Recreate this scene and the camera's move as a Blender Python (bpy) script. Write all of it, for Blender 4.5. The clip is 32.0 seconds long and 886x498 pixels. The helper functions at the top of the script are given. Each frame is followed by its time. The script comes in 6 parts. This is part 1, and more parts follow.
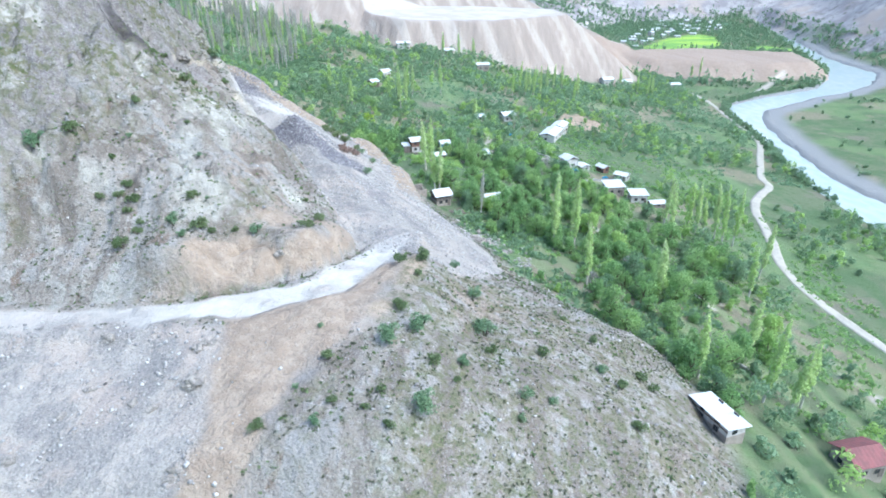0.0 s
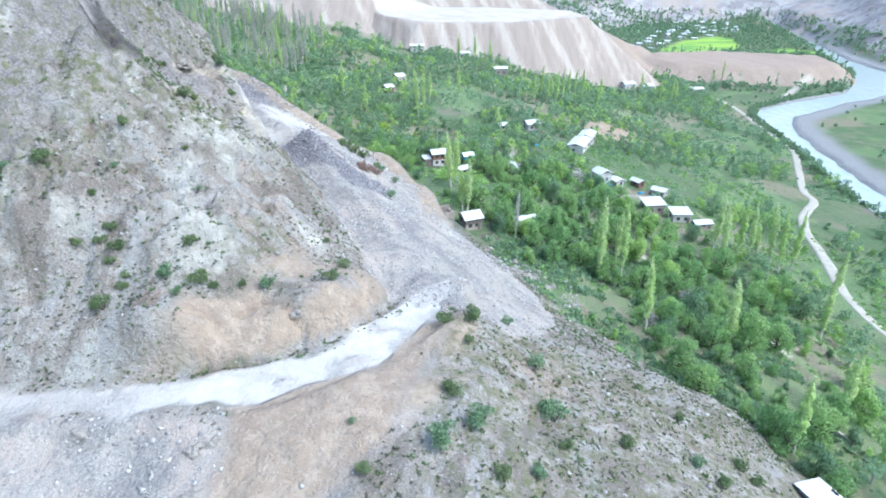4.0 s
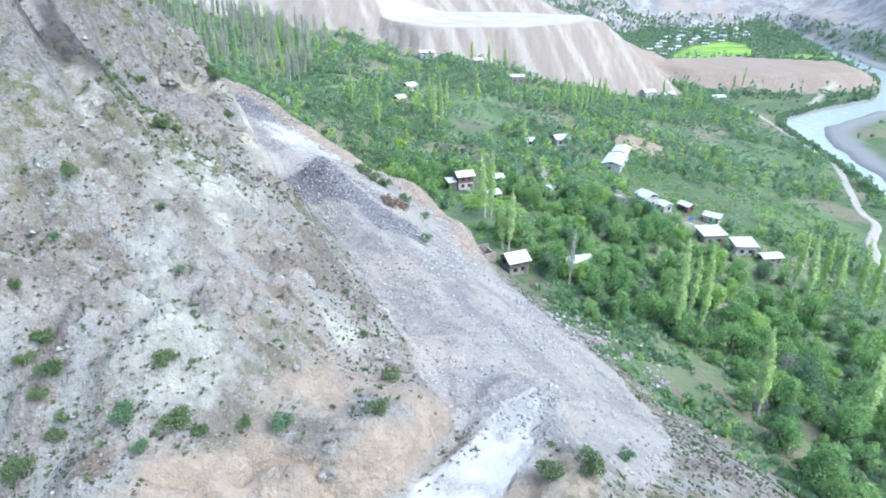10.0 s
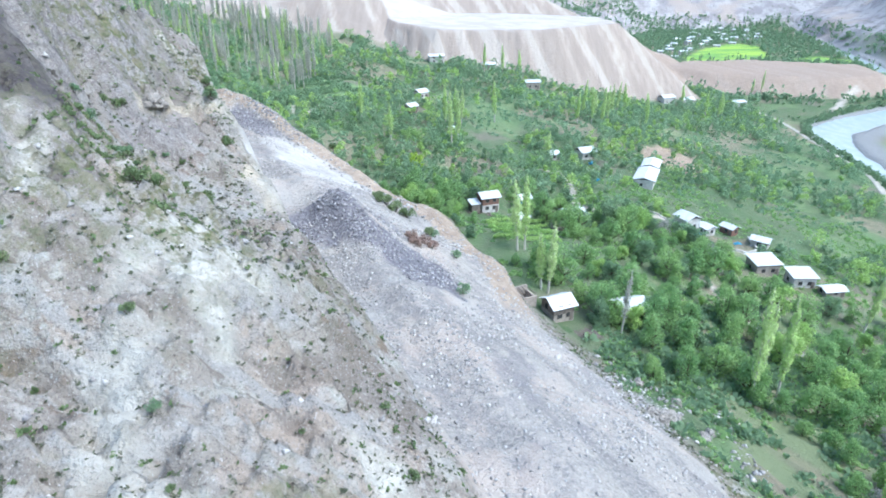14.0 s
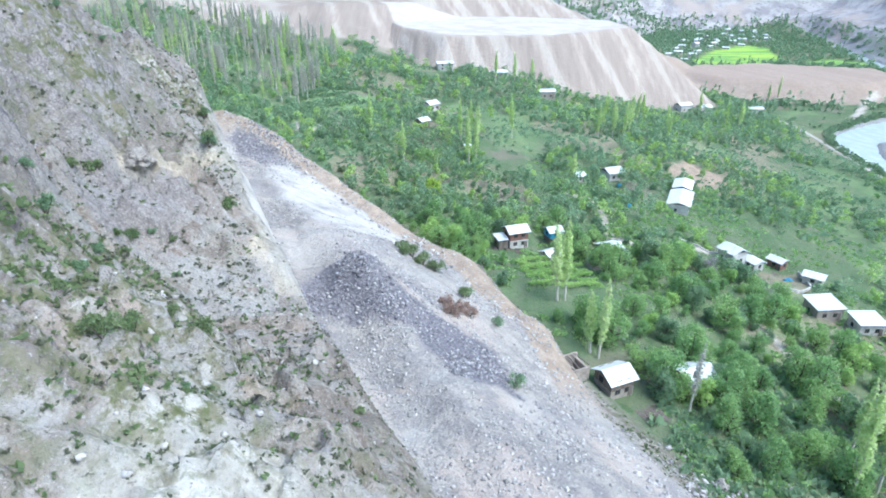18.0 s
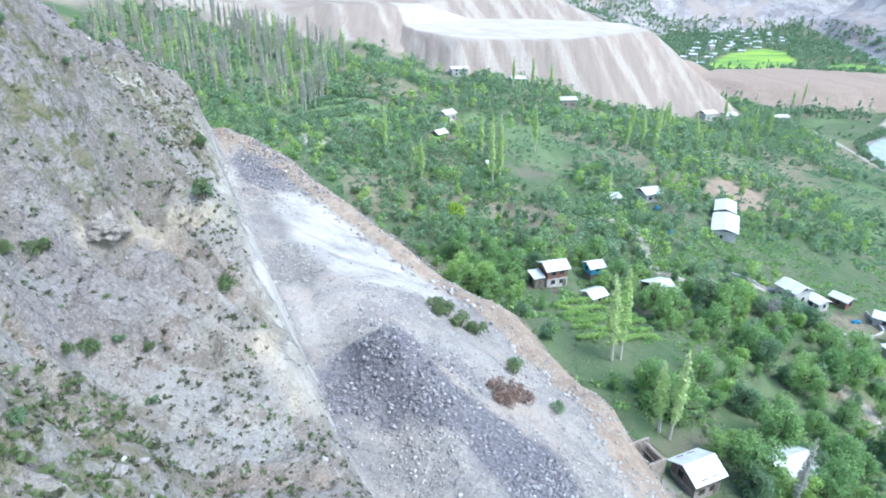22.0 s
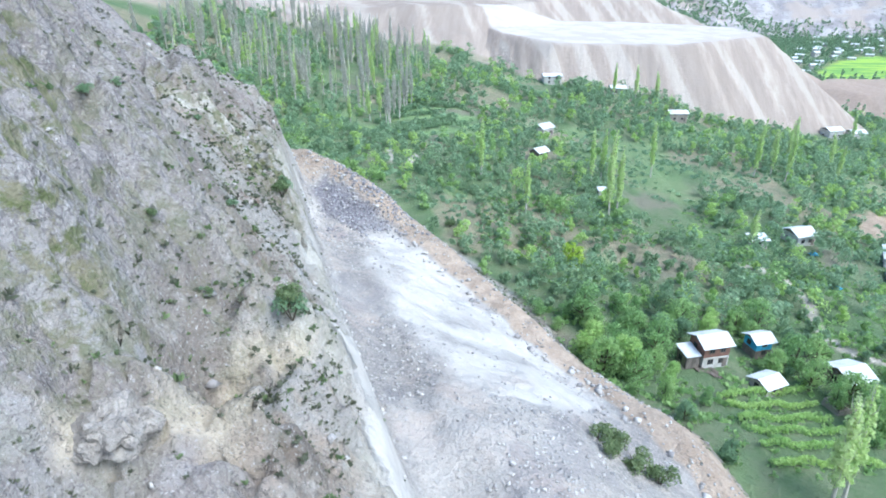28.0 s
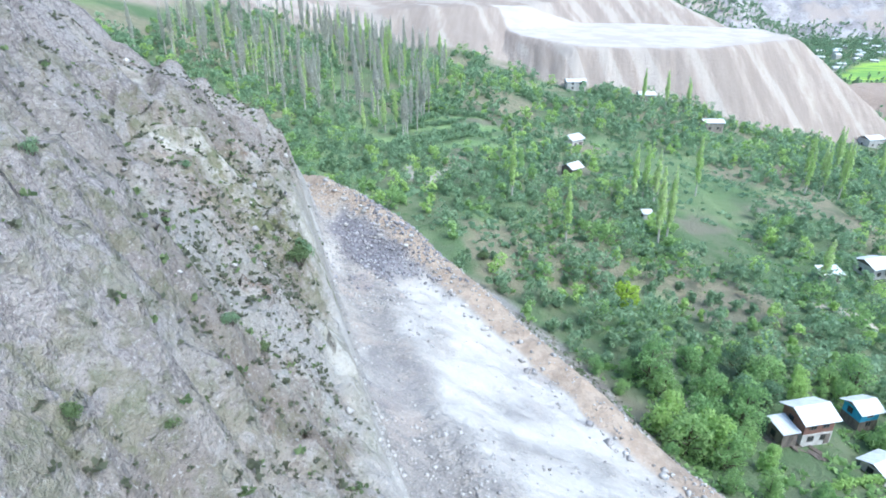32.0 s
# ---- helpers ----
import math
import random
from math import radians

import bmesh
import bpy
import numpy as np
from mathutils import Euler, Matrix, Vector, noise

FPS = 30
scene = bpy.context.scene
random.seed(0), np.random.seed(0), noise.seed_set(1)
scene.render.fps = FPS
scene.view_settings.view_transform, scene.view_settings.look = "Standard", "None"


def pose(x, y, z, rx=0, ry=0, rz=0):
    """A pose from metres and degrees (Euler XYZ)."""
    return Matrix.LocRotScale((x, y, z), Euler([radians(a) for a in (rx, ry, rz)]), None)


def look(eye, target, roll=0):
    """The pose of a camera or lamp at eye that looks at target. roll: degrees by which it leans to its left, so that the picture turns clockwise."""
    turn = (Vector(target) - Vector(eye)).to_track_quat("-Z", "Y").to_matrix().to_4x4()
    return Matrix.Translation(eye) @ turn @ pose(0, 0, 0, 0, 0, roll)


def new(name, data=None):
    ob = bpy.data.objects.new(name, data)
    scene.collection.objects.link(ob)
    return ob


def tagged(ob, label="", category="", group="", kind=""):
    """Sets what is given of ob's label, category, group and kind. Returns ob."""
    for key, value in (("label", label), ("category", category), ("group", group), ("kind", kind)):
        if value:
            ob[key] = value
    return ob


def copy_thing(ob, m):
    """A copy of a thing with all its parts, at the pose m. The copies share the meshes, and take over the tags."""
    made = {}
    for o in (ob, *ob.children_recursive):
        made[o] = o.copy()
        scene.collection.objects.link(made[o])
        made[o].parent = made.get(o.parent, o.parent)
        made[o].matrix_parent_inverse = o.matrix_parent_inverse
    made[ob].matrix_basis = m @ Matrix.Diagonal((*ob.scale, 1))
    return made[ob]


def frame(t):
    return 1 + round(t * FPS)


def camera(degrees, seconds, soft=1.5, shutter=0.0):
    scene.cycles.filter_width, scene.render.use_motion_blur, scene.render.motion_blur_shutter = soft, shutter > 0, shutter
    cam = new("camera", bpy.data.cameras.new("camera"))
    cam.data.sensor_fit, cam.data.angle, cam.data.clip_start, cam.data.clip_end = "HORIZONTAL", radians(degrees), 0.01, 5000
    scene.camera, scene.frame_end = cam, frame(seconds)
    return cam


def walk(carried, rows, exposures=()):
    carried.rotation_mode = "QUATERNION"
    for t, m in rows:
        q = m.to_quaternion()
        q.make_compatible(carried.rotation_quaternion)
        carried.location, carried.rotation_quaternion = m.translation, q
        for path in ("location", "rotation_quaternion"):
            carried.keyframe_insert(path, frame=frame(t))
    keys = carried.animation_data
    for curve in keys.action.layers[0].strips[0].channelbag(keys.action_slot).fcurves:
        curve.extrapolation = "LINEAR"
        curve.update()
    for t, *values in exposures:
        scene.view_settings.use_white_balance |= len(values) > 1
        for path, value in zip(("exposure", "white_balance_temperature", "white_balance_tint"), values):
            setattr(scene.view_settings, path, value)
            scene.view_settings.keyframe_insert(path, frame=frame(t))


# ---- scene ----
cam = camera(72.00, 32.0, soft=1.8)
# eye in metres, then yaw, pitch and roll in degrees
PATH = [
    (0.0, -0.00, -0.00, 100.00, 0.00, -25.72, -0.06),
    (0.5, -0.91, 2.82, 99.85, 0.10, -25.72, -0.05),
    (1.0, -1.82, 5.62, 99.70, 0.20, -25.71, -0.04),
    (1.5, -2.75, 8.34, 99.55, 0.27, -25.70, -0.05),
    (2.0, -3.63, 11.01, 99.37, 0.29, -25.69, -0.05),
    (2.5, -4.48, 13.66, 99.20, 0.35, -25.70, -0.03),
    (3.0, -5.34, 16.30, 99.02, 0.44, -25.68, -0.03),
    (3.5, -6.21, 18.93, 98.85, 0.51, -25.66, -0.04),
    (5.5, -9.46, 29.35, 97.80, 0.61, -25.54, -0.00),
    (6.0, -10.35, 31.86, 97.53, 0.58, -25.50, -0.00),
    (6.5, -11.24, 34.39, 97.27, 0.57, -25.46, -0.02),
    (7.0, -12.16, 36.93, 97.01, 0.54, -25.41, -0.06),
    (7.5, -13.07, 39.48, 96.77, 0.48, -25.37, -0.08),
    (8.0, -13.96, 42.04, 96.54, 0.42, -25.32, -0.09),
    (8.5, -14.82, 44.61, 96.32, 0.38, -25.28, -0.10),
    (9.0, -15.66, 47.18, 96.09, 0.36, -25.25, -0.11),
    (9.5, -16.48, 49.74, 95.85, 0.36, -25.22, -0.10),
    (10.0, -17.29, 52.34, 95.60, 0.35, -25.19, -0.09),
    (10.5, -18.11, 54.96, 95.35, 0.34, -25.17, -0.09),
    (11.0, -18.95, 57.61, 95.07, 0.33, -25.15, -0.10),
    (11.5, -19.79, 60.25, 94.78, 0.36, -25.14, -0.10),
    (12.0, -20.64, 62.88, 94.52, 0.40, -25.16, -0.07),
    (12.5, -21.51, 65.57, 94.41, 0.44, -25.18, -0.05),
    (13.0, -22.39, 68.37, 94.51, 0.45, -25.19, -0.05),
    (13.5, -23.26, 71.27, 94.80, 0.44, -25.17, -0.05),
    (14.0, -24.14, 74.16, 95.19, 0.41, -25.17, -0.03),
    (14.5, -25.02, 77.01, 95.63, 0.41, -25.18, -0.01),
    (16.5, -28.60, 87.65, 97.20, 0.39, -25.25, 0.01),
    (17.0, -29.53, 90.34, 97.52, 0.37, -25.26, -0.00),
    (17.5, -30.42, 93.05, 97.79, 0.32, -25.28, -0.03),
    (18.0, -31.26, 95.77, 98.03, 0.27, -25.32, -0.05),
    (18.5, -32.04, 98.53, 98.26, 0.23, -25.36, -0.05),
    (19.0, -32.78, 101.34, 98.47, 0.19, -25.40, -0.00),
    (19.5, -33.55, 104.18, 98.66, 0.17, -25.42, 0.03),
    (20.0, -34.38, 107.01, 98.79, 0.23, -25.42, 0.05),
    (20.5, -35.22, 109.78, 98.84, 0.36, -25.38, 0.07),
    (21.0, -36.05, 112.46, 98.78, 0.47, -25.34, 0.12),
    (21.5, -36.89, 115.07, 98.61, 0.52, -25.34, 0.19),
    (22.0, -37.80, 117.68, 98.37, 0.54, -25.38, 0.22),
    (22.5, -38.78, 120.33, 98.12, 1.00, -25.42, 0.25),
    (23.0, -39.86, 123.05, 97.87, 2.40, -25.43, 0.25),
    (23.5, -41.06, 125.83, 97.61, 4.33, -25.42, 0.22),
    (24.0, -42.34, 128.65, 97.37, 5.89, -25.39, 0.19),
    (24.5, -43.65, 131.45, 97.17, 6.55, -25.35, 0.17),
    (25.0, -44.92, 134.15, 96.97, 6.63, -25.31, 0.16),
    (25.5, -46.11, 136.74, 96.77, 6.56, -25.29, 0.15),
    (27.5, -50.38, 146.33, 95.96, 6.78, -25.24, 0.08),
    (28.0, -51.44, 148.86, 95.88, 6.80, -25.24, 0.03),
    (28.5, -52.54, 151.42, 95.81, 6.84, -25.26, -0.00),
    (29.0, -53.64, 154.00, 95.75, 6.90, -25.26, -0.02),
    (29.5, -54.77, 156.57, 95.70, 6.94, -25.26, -0.02),
    (30.0, -55.91, 159.12, 95.65, 7.04, -25.25, -0.02),
    (30.5, -57.06, 161.67, 95.57, 7.20, -25.23, -0.02),
    (31.0, -58.19, 164.24, 95.41, 7.26, -25.22, -0.02),
    (31.5, -59.33, 166.85, 95.20, 7.25, -25.21, -0.01),
    (32.0, -60.45, 169.54, 94.95, 7.25, -25.20, 0.00),
]


def camera_pose(x, y, z, yaw, pitch, roll):
    cy, sy = math.cos(radians(yaw)), math.sin(radians(yaw))
    cp, sp = math.cos(radians(pitch)), math.sin(radians(pitch))
    return look((x, y, z), (x - sy * cp, y + cy * cp, z + sp), roll)


EXPOSURES = ((0.0, 1.4, 5600.0, 2.0), (32.0, 1.4, 5600.0, 2.0))
walk(cam, [(r[0], camera_pose(*r[1:])) for r in PATH], EXPOSURES)
# ---- end of path ----

# ---- world, sun, exposure ----
world = bpy.data.worlds.new("world")
scene.world = world
world.use_nodes = True
wn = world.node_tree
sky = wn.nodes.new("ShaderNodeTexSky")
sky.sky_type = "NISHITA"
sky.sun_disc = False
sky.sun_elevation = radians(52)
sky.sun_rotation = radians(118)
sky.dust_density = 2.0
wn.nodes["Background"].inputs["Strength"].default_value = 0.15
wn.links.new(sky.outputs[0], wn.nodes["Background"].inputs[0])
sun_data = bpy.data.lights.new("sun", "SUN")
sun_data.energy = 1.15
sun_data.angle = radians(40)
sun_data.color = (1.0, 0.95, 0.88)
sun = new("sun", sun_data)
sun.matrix_world = look((0, 0, 400), (-0.55 * 400, 0.3 * 400, 0))


# ---- noise on arrays ----
def lattice(ix, iy, seed):
    n = (ix.astype(np.int64) * 374761393 + iy.astype(np.int64) * 668265263 + seed * 974634541) & 0x7FFFFFFF
    n = ((n ^ (n >> 13)) * 1274126177) & 0x7FFFFFFF
    n = ((n ^ (n >> 16)) * 1103515245 + 12345) & 0x7FFFFFFF
    return ((n >> 7) & 0xFFFF) / 65535.0


def vnoise(x, y, seed=0):
    x, y = np.asarray(x, float), np.asarray(y, float)
    ix, iy = np.floor(x), np.floor(y)
    fx, fy = x - ix, y - iy
    fx, fy = fx * fx * (3 - 2 * fx), fy * fy * (3 - 2 * fy)
    a, b = lattice(ix, iy, seed), lattice(ix + 1, iy, seed)
    c, d = lattice(ix, iy + 1, seed), lattice(ix + 1, iy + 1, seed)
    return (a + (b - a) * fx) * (1 - fy) + (c + (d - c) * fx) * fy - 0.5


def fbm(x, y, size, octaves=4, seed=0, rough=0.5):
    total, amp, k = 0.0, 1.0, 1.0 / size
    for o in range(octaves):
        total = total + amp * vnoise(np.asarray(x) * k + 17.3 * o, np.asarray(y) * k - 9.1 * o, seed + o)
        amp *= rough
        k *= 2.03
    return total


def ridged(x, y, size, octaves=4, seed=0):
    total, amp, k = 0.0, 1.0, 1.0 / size
    for o in range(octaves):
        total = total + amp * (0.3 - 2 * np.abs(vnoise(np.asarray(x) * k + 5.7 * o, np.asarray(y) * k + 3.3 * o, seed + o)))
        amp *= 0.55
        k *= 2.1
    return total


def smooth(a, b, v):
    t = np.clip((np.asarray(v, float) - a) / (b - a), 0, 1)
    return t * t * (3 - 2 * t)


def line_distance(points, x, y, extend=True):
    """Distance to a polyline, positive on its left."""
    pts = [np.array(p, float) for p in points]
    if extend:
        a, b = pts[0] - pts[1], pts[-1] - pts[-2]
        pts[0] = pts[0] + a / np.linalg.norm(a) * 400
        pts[-1] = pts[-1] + b / np.linalg.norm(b) * 400
    best = np.full(np.shape(x), 1e18)
    side = np.zeros(np.shape(x))
    for p, q in zip(pts[:-1], pts[1:]):
        d = q - p
        ln = np.linalg.norm(d)
        ux, uy = d / ln
        t = np.clip((x - p[0]) * ux + (y - p[1]) * uy, 0, ln)
        dist = np.hypot(x - p[0] - ux * t, y - p[1] - uy * t)
        cross = ux * (y - p[1]) - uy * (x - p[0])
        nearer = dist < best - 1e-6
        tie = (np.abs(dist - best) <= 1e-6) & (np.abs(cross) > np.abs(side))
        side = np.where(nearer | tie, cross, side)
        best = np.where(nearer, dist, best)
    return np.where(side >= 0, best, -best)


# ---- the plan: contour lines of the spur, uphill on their left ----
ROAD_CUT = [(-140, 77), (-80, 77.5), (-60, 78.5), (-45, 79.5), (-30, 82.5), (-19, 89), (-11, 99), (-8, 108)]
CONTOURS = [
    (20.0, [(-160, -20), (-40, -5), (36, 15), (52, 50), (53, 92), (45, 112), (38, 126), (30, 138)]),
    (26.0, [(-140, 15), (-20, 20), (32, 40), (44, 65), (44, 92), (34, 114), (25, 130), (18, 145), (8, 165), (0, 180)]),
    (33.0, [(-140, 32), (-20, 38), (20, 50), (33, 72), (34, 95), (25, 113), (15, 127), (11, 138), (2, 153), (-6, 172), (-11, 194), (-22, 215), (-34, 232), (-46, 250), (-60, 272), (-78, 292), (-102, 308), (-140, 322)]),
    (44.0, [(-140, 52), (-40, 54), (-5, 57), (8, 70), (12, 90), (4, 112), (-4, 130), (-11, 145), (-21, 165), (-30, 185), (-43, 209), (-57, 231), (-68, 250), (-80, 269), (-94, 284), (-122, 300)]),
    (50.0, [(-140, 72), (-60, 74), (-45, 75), (-28, 78), (-12, 79), (-2, 85), (-4, 100), (-11, 115), (-18, 131), (-30, 155), (-42, 177), (-57, 201), (-68.5, 223), (-80, 246), (-91, 270), (-104, 284), (-128, 297)]),
    (51.2, [(-140, 82), (-60, 83), (-45, 84.5), (-30, 87.5), (-21, 94), (-16, 103), (-18, 112), (-27, 130), (-41, 155), (-54, 178), (-68.5, 208), (-76, 223), (-86, 246), (-95.5, 268), (-107, 281), (-131, 294)]),
    (56.5, [(-140, 88), (-75, 87), (-60, 86.5), (-45, 88.5), (-31, 91.5), (-23, 97), (-20.5, 105), (-24.5, 117), (-30, 130), (-43, 155), (-55.8, 178), (-70.3, 208), (-77.6, 223), (-87.4, 246), (-96.8, 267), (-109, 279), (-133, 290)]),
    (62.0, [(-140, 102), (-72, 91), (-60, 93), (-45, 101), (-37, 107), (-33.5, 116), (-34, 130), (-45, 155), (-57.4, 178), (-71.8, 208), (-79, 223), (-88.8, 245.5), (-98.2, 265.5), (-111, 277), (-135, 287)]),
    (70.0, [(-140, 114), (-76, 95), (-64, 96), (-50, 111), (-45, 119), (-49, 140), (-58, 160), (-66.5, 188), (-75.5, 203), (-82, 222), (-90.8, 244.5), (-101.5, 263), (-114, 271), (-138, 280)]),
    (80.0, [(-140, 127), (-82, 104), (-69, 107), (-58, 121), (-59, 136), (-68, 155), (-72, 172), (-74.5, 186), (-86, 207), (-92.5, 223), (-100, 240), (-112, 257), (-145, 270)]),
    (90.0, [(-145, 142), (-86, 112), (-75, 116), (-66, 128), (-69, 142), (-77, 158), (-79, 172), (-83, 190), (-98, 210), (-111, 230), (-124, 247), (-150, 260)]),
    (112.0, [(-160, 160), (-112, 128), (-86, 142), (-84, 154), (-93, 174), (-103, 192), (-120, 215), (-150, 240)]),
    (150.0, [(-190, 190), (-140, 160), (-120, 162), (-124, 178), (-140, 205), (-165, 225)]),
]
RIVER = [(330, -200), (262, 60), (228, 200), (219, 283), (219, 330), (224, 362), (230, 393), (235, 425), (241, 460), (250, 500), (264, 528), (298, 554), (340, 581), (380, 603), (425, 650), (462, 705), (474, 760), (488, 830), (510, 900), (555, 1068), (590, 1230)]
RIVER_WIDTH = [44, 44, 40, 34, 24, 18, 16, 13, 16, 21, 27, 30, 25, 26, 40, 46, 30, 20, 18, 18, 18]
VALLEY_ROAD = [(212.8, 641.8), (230.2, 596.4), (236.1, 566.1), (235.1, 532.1), (228.3, 490.5), (221.5, 448.9), (213.6, 403.9), (187.4, 347.2), (168.9, 307.5), (165.7, 292.5), (141.8, 258.7), (126.2, 211.1), (118.9, 188.9), (118.7, 167.3), (124, 142.9), (138, 80), (160, 0)]
MESA = [(-64, 580), (-30, 538), (45, 551), (119, 618), (116, 672), (34, 690), (-90, 660)]
LOW_MESA = [(205, 724), (232, 690), (282, 672), (345, 662), (396, 676), (410, 744), (310, 780), (235, 768)]


SLIDE_TOP = [(-120, 284), (-97, 267.5), (-87, 246), (-77.2, 223), (-70, 208), (-62.5, 191), (-55, 178), (-42.5, 155), (-36, 143), (-29, 130), (-24, 118.5), (-19, 107), (-11, 97)]
SLIDE_EDGE = [(-120, 296), (-102, 284), (-88, 277), (-70, 270), (-55, 254), (-43, 239), (-32, 227), (-21, 210), (-11, 195), (-6, 172), (3, 153), (11, 138), (15, 127), (12, 112), (4, 98)]

SWELLS = [(-62, 154, 14, -10.7), (-74, 186, 7, -6.8), (-50, 122, 14, 3.8), (-10, 62, 20, 4.6), (-74, 170, 5, 2.0), (-78, 162, 5, -7.4), (-70, 178, 5, -7.2), (-50, 194, 20, 4.0), (-22, 106, 10, -3.4), (-34, 90, 7, -4.1), (-90, 198, 5, -7.1), (-82, 222, 20, 2.8), (-54, 146, 7, -3.8), (-62, 122, 5, 6.1), (-42, 102, 7, 2.9), (-62, 94, 14, -2.0), (-66, 186, 5, 2.7), (6, 82, 7, -3.0), (42, 105, 11, 4.0), (-24, 217, 8, 3.0), (-98, 271, 12, 3.0), (-82, 277, 12, 2.5), (-7, 95, 6, 2.5)]


def inside(poly, x, y):
    """Distance to a closed outline, positive within."""
    d = np.full(np.shape(x), 1e18)
    odd = np.zeros(np.shape(x), bool)
    for (ax, ay), (bx, by) in zip(poly, poly[1:] + poly[:1]):
        ln = math.hypot(bx - ax, by - ay)
        ux, uy = (bx - ax) / ln, (by - ay) / ln
        t = np.clip((x - ax) * ux + (y - ay) * uy, 0, ln)
        d = np.minimum(d, np.hypot(x - ax - ux * t, y - ay - uy * t))
        if ay != by:
            odd ^= ((ay > y) != (by > y)) & (x < (bx - ax) * (y - ay) / (by - ay) + ax)
    return np.where(odd, d, -d)


def hill_height(x, y):
    z = np.full(np.shape(x), -60.0)
    s = [line_distance(c[1], x, y) for c in CONTOURS]
    low = s[0] < 0
    z = np.where(low, CONTOURS[0][0] + np.minimum(s[0], 0) * 0.5, z)
    for i in range(len(CONTOURS) - 1):
        a, b = np.maximum(s[i], 0.0), np.minimum(s[i + 1], 0.0)
        t = a / np.maximum(a - b, 1e-6)
        z = np.where(s[i] >= 0, CONTOURS[i][0] + (CONTOURS[i + 1][0] - CONTOURS[i][0]) * t, z)
    return np.where(s[-1] > 0, CONTOURS[-1][0] + s[-1] * 0.7, z)


def along(points, values, x, y):
    """Distance to a polyline and the value carried along it at the nearest place."""
    best, val = np.full(np.shape(x), 1e18), np.zeros(np.shape(x))
    for p, q, va, vb in zip(points[:-1], points[1:], values[:-1], values[1:]):
        dx, dy = q[0] - p[0], q[1] - p[1]
        t = np.clip(((x - p[0]) * dx + (y - p[1]) * dy) / (dx * dx + dy * dy), 0, 1)
        d = np.hypot(x - p[0] - dx * t, y - p[1] - dy * t)
        val = np.where(d < best, va + (vb - va) * t, val)
        best = np.minimum(best, d)
    return best, val


def terrain(x, y):
    """Height of the ground and the cover masks, for arrays of places."""
    v = np.interp(x, [-700, -420, -260, -170, -110, -80, -50, -25, -10, 10, 20, 36, 50, 56, 70, 84, 100, 118, 155, 209, 235, 300, 520, 800, 1600], [330, 170, 90, 52, 36, 34.5, 29.5, 27, 25.5, 22.5, 21.5, 19.5, 17, 15, 12, 10, 6, 2, -4.5, -13, -18, -18.5, -14, 60, 420])
    v = v + 4.5 * smooth(170, 135, y) * smooth(95, 55, x) + 5 * smooth(430, 490, y) * smooth(60, 20, x) + 4.5 * smooth(250, 220, y) * smooth(40, 5, x)
    v = v - 16 * smooth(620, 900, y) * smooth(300, 60, x) * smooth(-160, -60, x)
    v = v + fbm(x, y, 70, 4, 3) * 2.6 * smooth(215, 150, x)
    # garden terraces on the lower fields
    step = 2.4
    ter = np.floor(v / step) * step + step * smooth(0.72, 1.0, v / step - np.floor(v / step))
    v = v + (ter - v) * 0.55 * smooth(200, 120, x) * smooth(560, 480, y)
    # the dumped benches of pale spoil
    dm = inside(MESA, x, y)
    top = 51.5 - 0.022 * (x + 30) + 0.012 * (y - 540)
    gully = fbm(np.asarray(x) * 1.0, np.asarray(y) * 0.15, 5, 3, 31) * 1.2
    mesa = top + np.minimum(dm, 0) * 0.78 + gully * smooth(2, -6, dm) + smooth(0, 8, dm) * fbm(x, y, 25, 3, 8) * 0.8
    dl = inside(LOW_MESA, x, y)
    low = -2.5 + np.minimum(dl, 0) * 0.62 + fbm(x, y, 9, 3, 32) * 1.3 * smooth(2, -4, dl)
    dm2 = inside([(-460, 640), (-230, 612), (-120, 604), (-75, 640), (-20, 735), (60, 800), (40, 1000), (-450, 950)], x, y)
    bench = 67 + 4 * fbm(x, y, 60, 3, 10) + np.minimum(dm2, 0) * 0.42 + fbm(x, y, 40, 4, 9) * 4 * smooth(5, -10, dm2)
    # far walls of the valley
    far = -20 + np.maximum(0, y - 1240 + 0.1 * (x - 500)) * 0.55 + ridged(x, y, 260, 5, 40) * 60 * smooth(1210, 1400, y + 0.1 * (x - 500))
    right = -19 + np.maximum(0, x - np.interp(y, [600, 700, 760, 800, 900, 1060, 1250], [900, 640, 545, 512, 530, 580, 612])) * 0.8
    right = np.where((y > 600) & (right > -18.9), right + ridged(x, y, 120, 5, 46) * 26 * smooth(-18, 20, right), -60)
    left = -20 + np.maximum(0, y - 1010 - 0.9 * (x - 120)) * 0.34 + ridged(x, y, 180, 5, 44) * 34 * smooth(990, 1200, y - 0.9 * (x - 120))
    left = np.where(x < 420, left, -60)
    base = np.maximum.reduce([v, low, mesa, bench, right, np.where(y > 1100, far, -60), np.where(y > 850, left, -60)])
    h = hill_height(x, y)
    near_hill = smooth(0, 10, h - v)
    # rock relief, channels running down the slope
    s70 = line_distance(CONTOURS[8][1], x, y)
    rock = smooth(54, 64, h)
    h = h + ridged(x, y, 22, 5, 11) * 2.0 * smooth(54, 64, h) + ridged(x, y, 7, 4, 12) * 0.75 * smooth(51, 60, h)
    turn = smooth(98, 118, y + 0.35 * (x + 45))
    u = turn * (0.89 * y - 0.45 * x) - (1 - turn) * x
    h = h + ridged(u, s70 * 0.22, 4.5, 4, 16) * 0.6 * smooth(51.5, 57, h) + ridged(u, s70 * 0.3, 13, 3, 17) * 1.3 * smooth(58, 70, h)
    h = h + fbm(x, y, 9, 4, 13) * 1.3
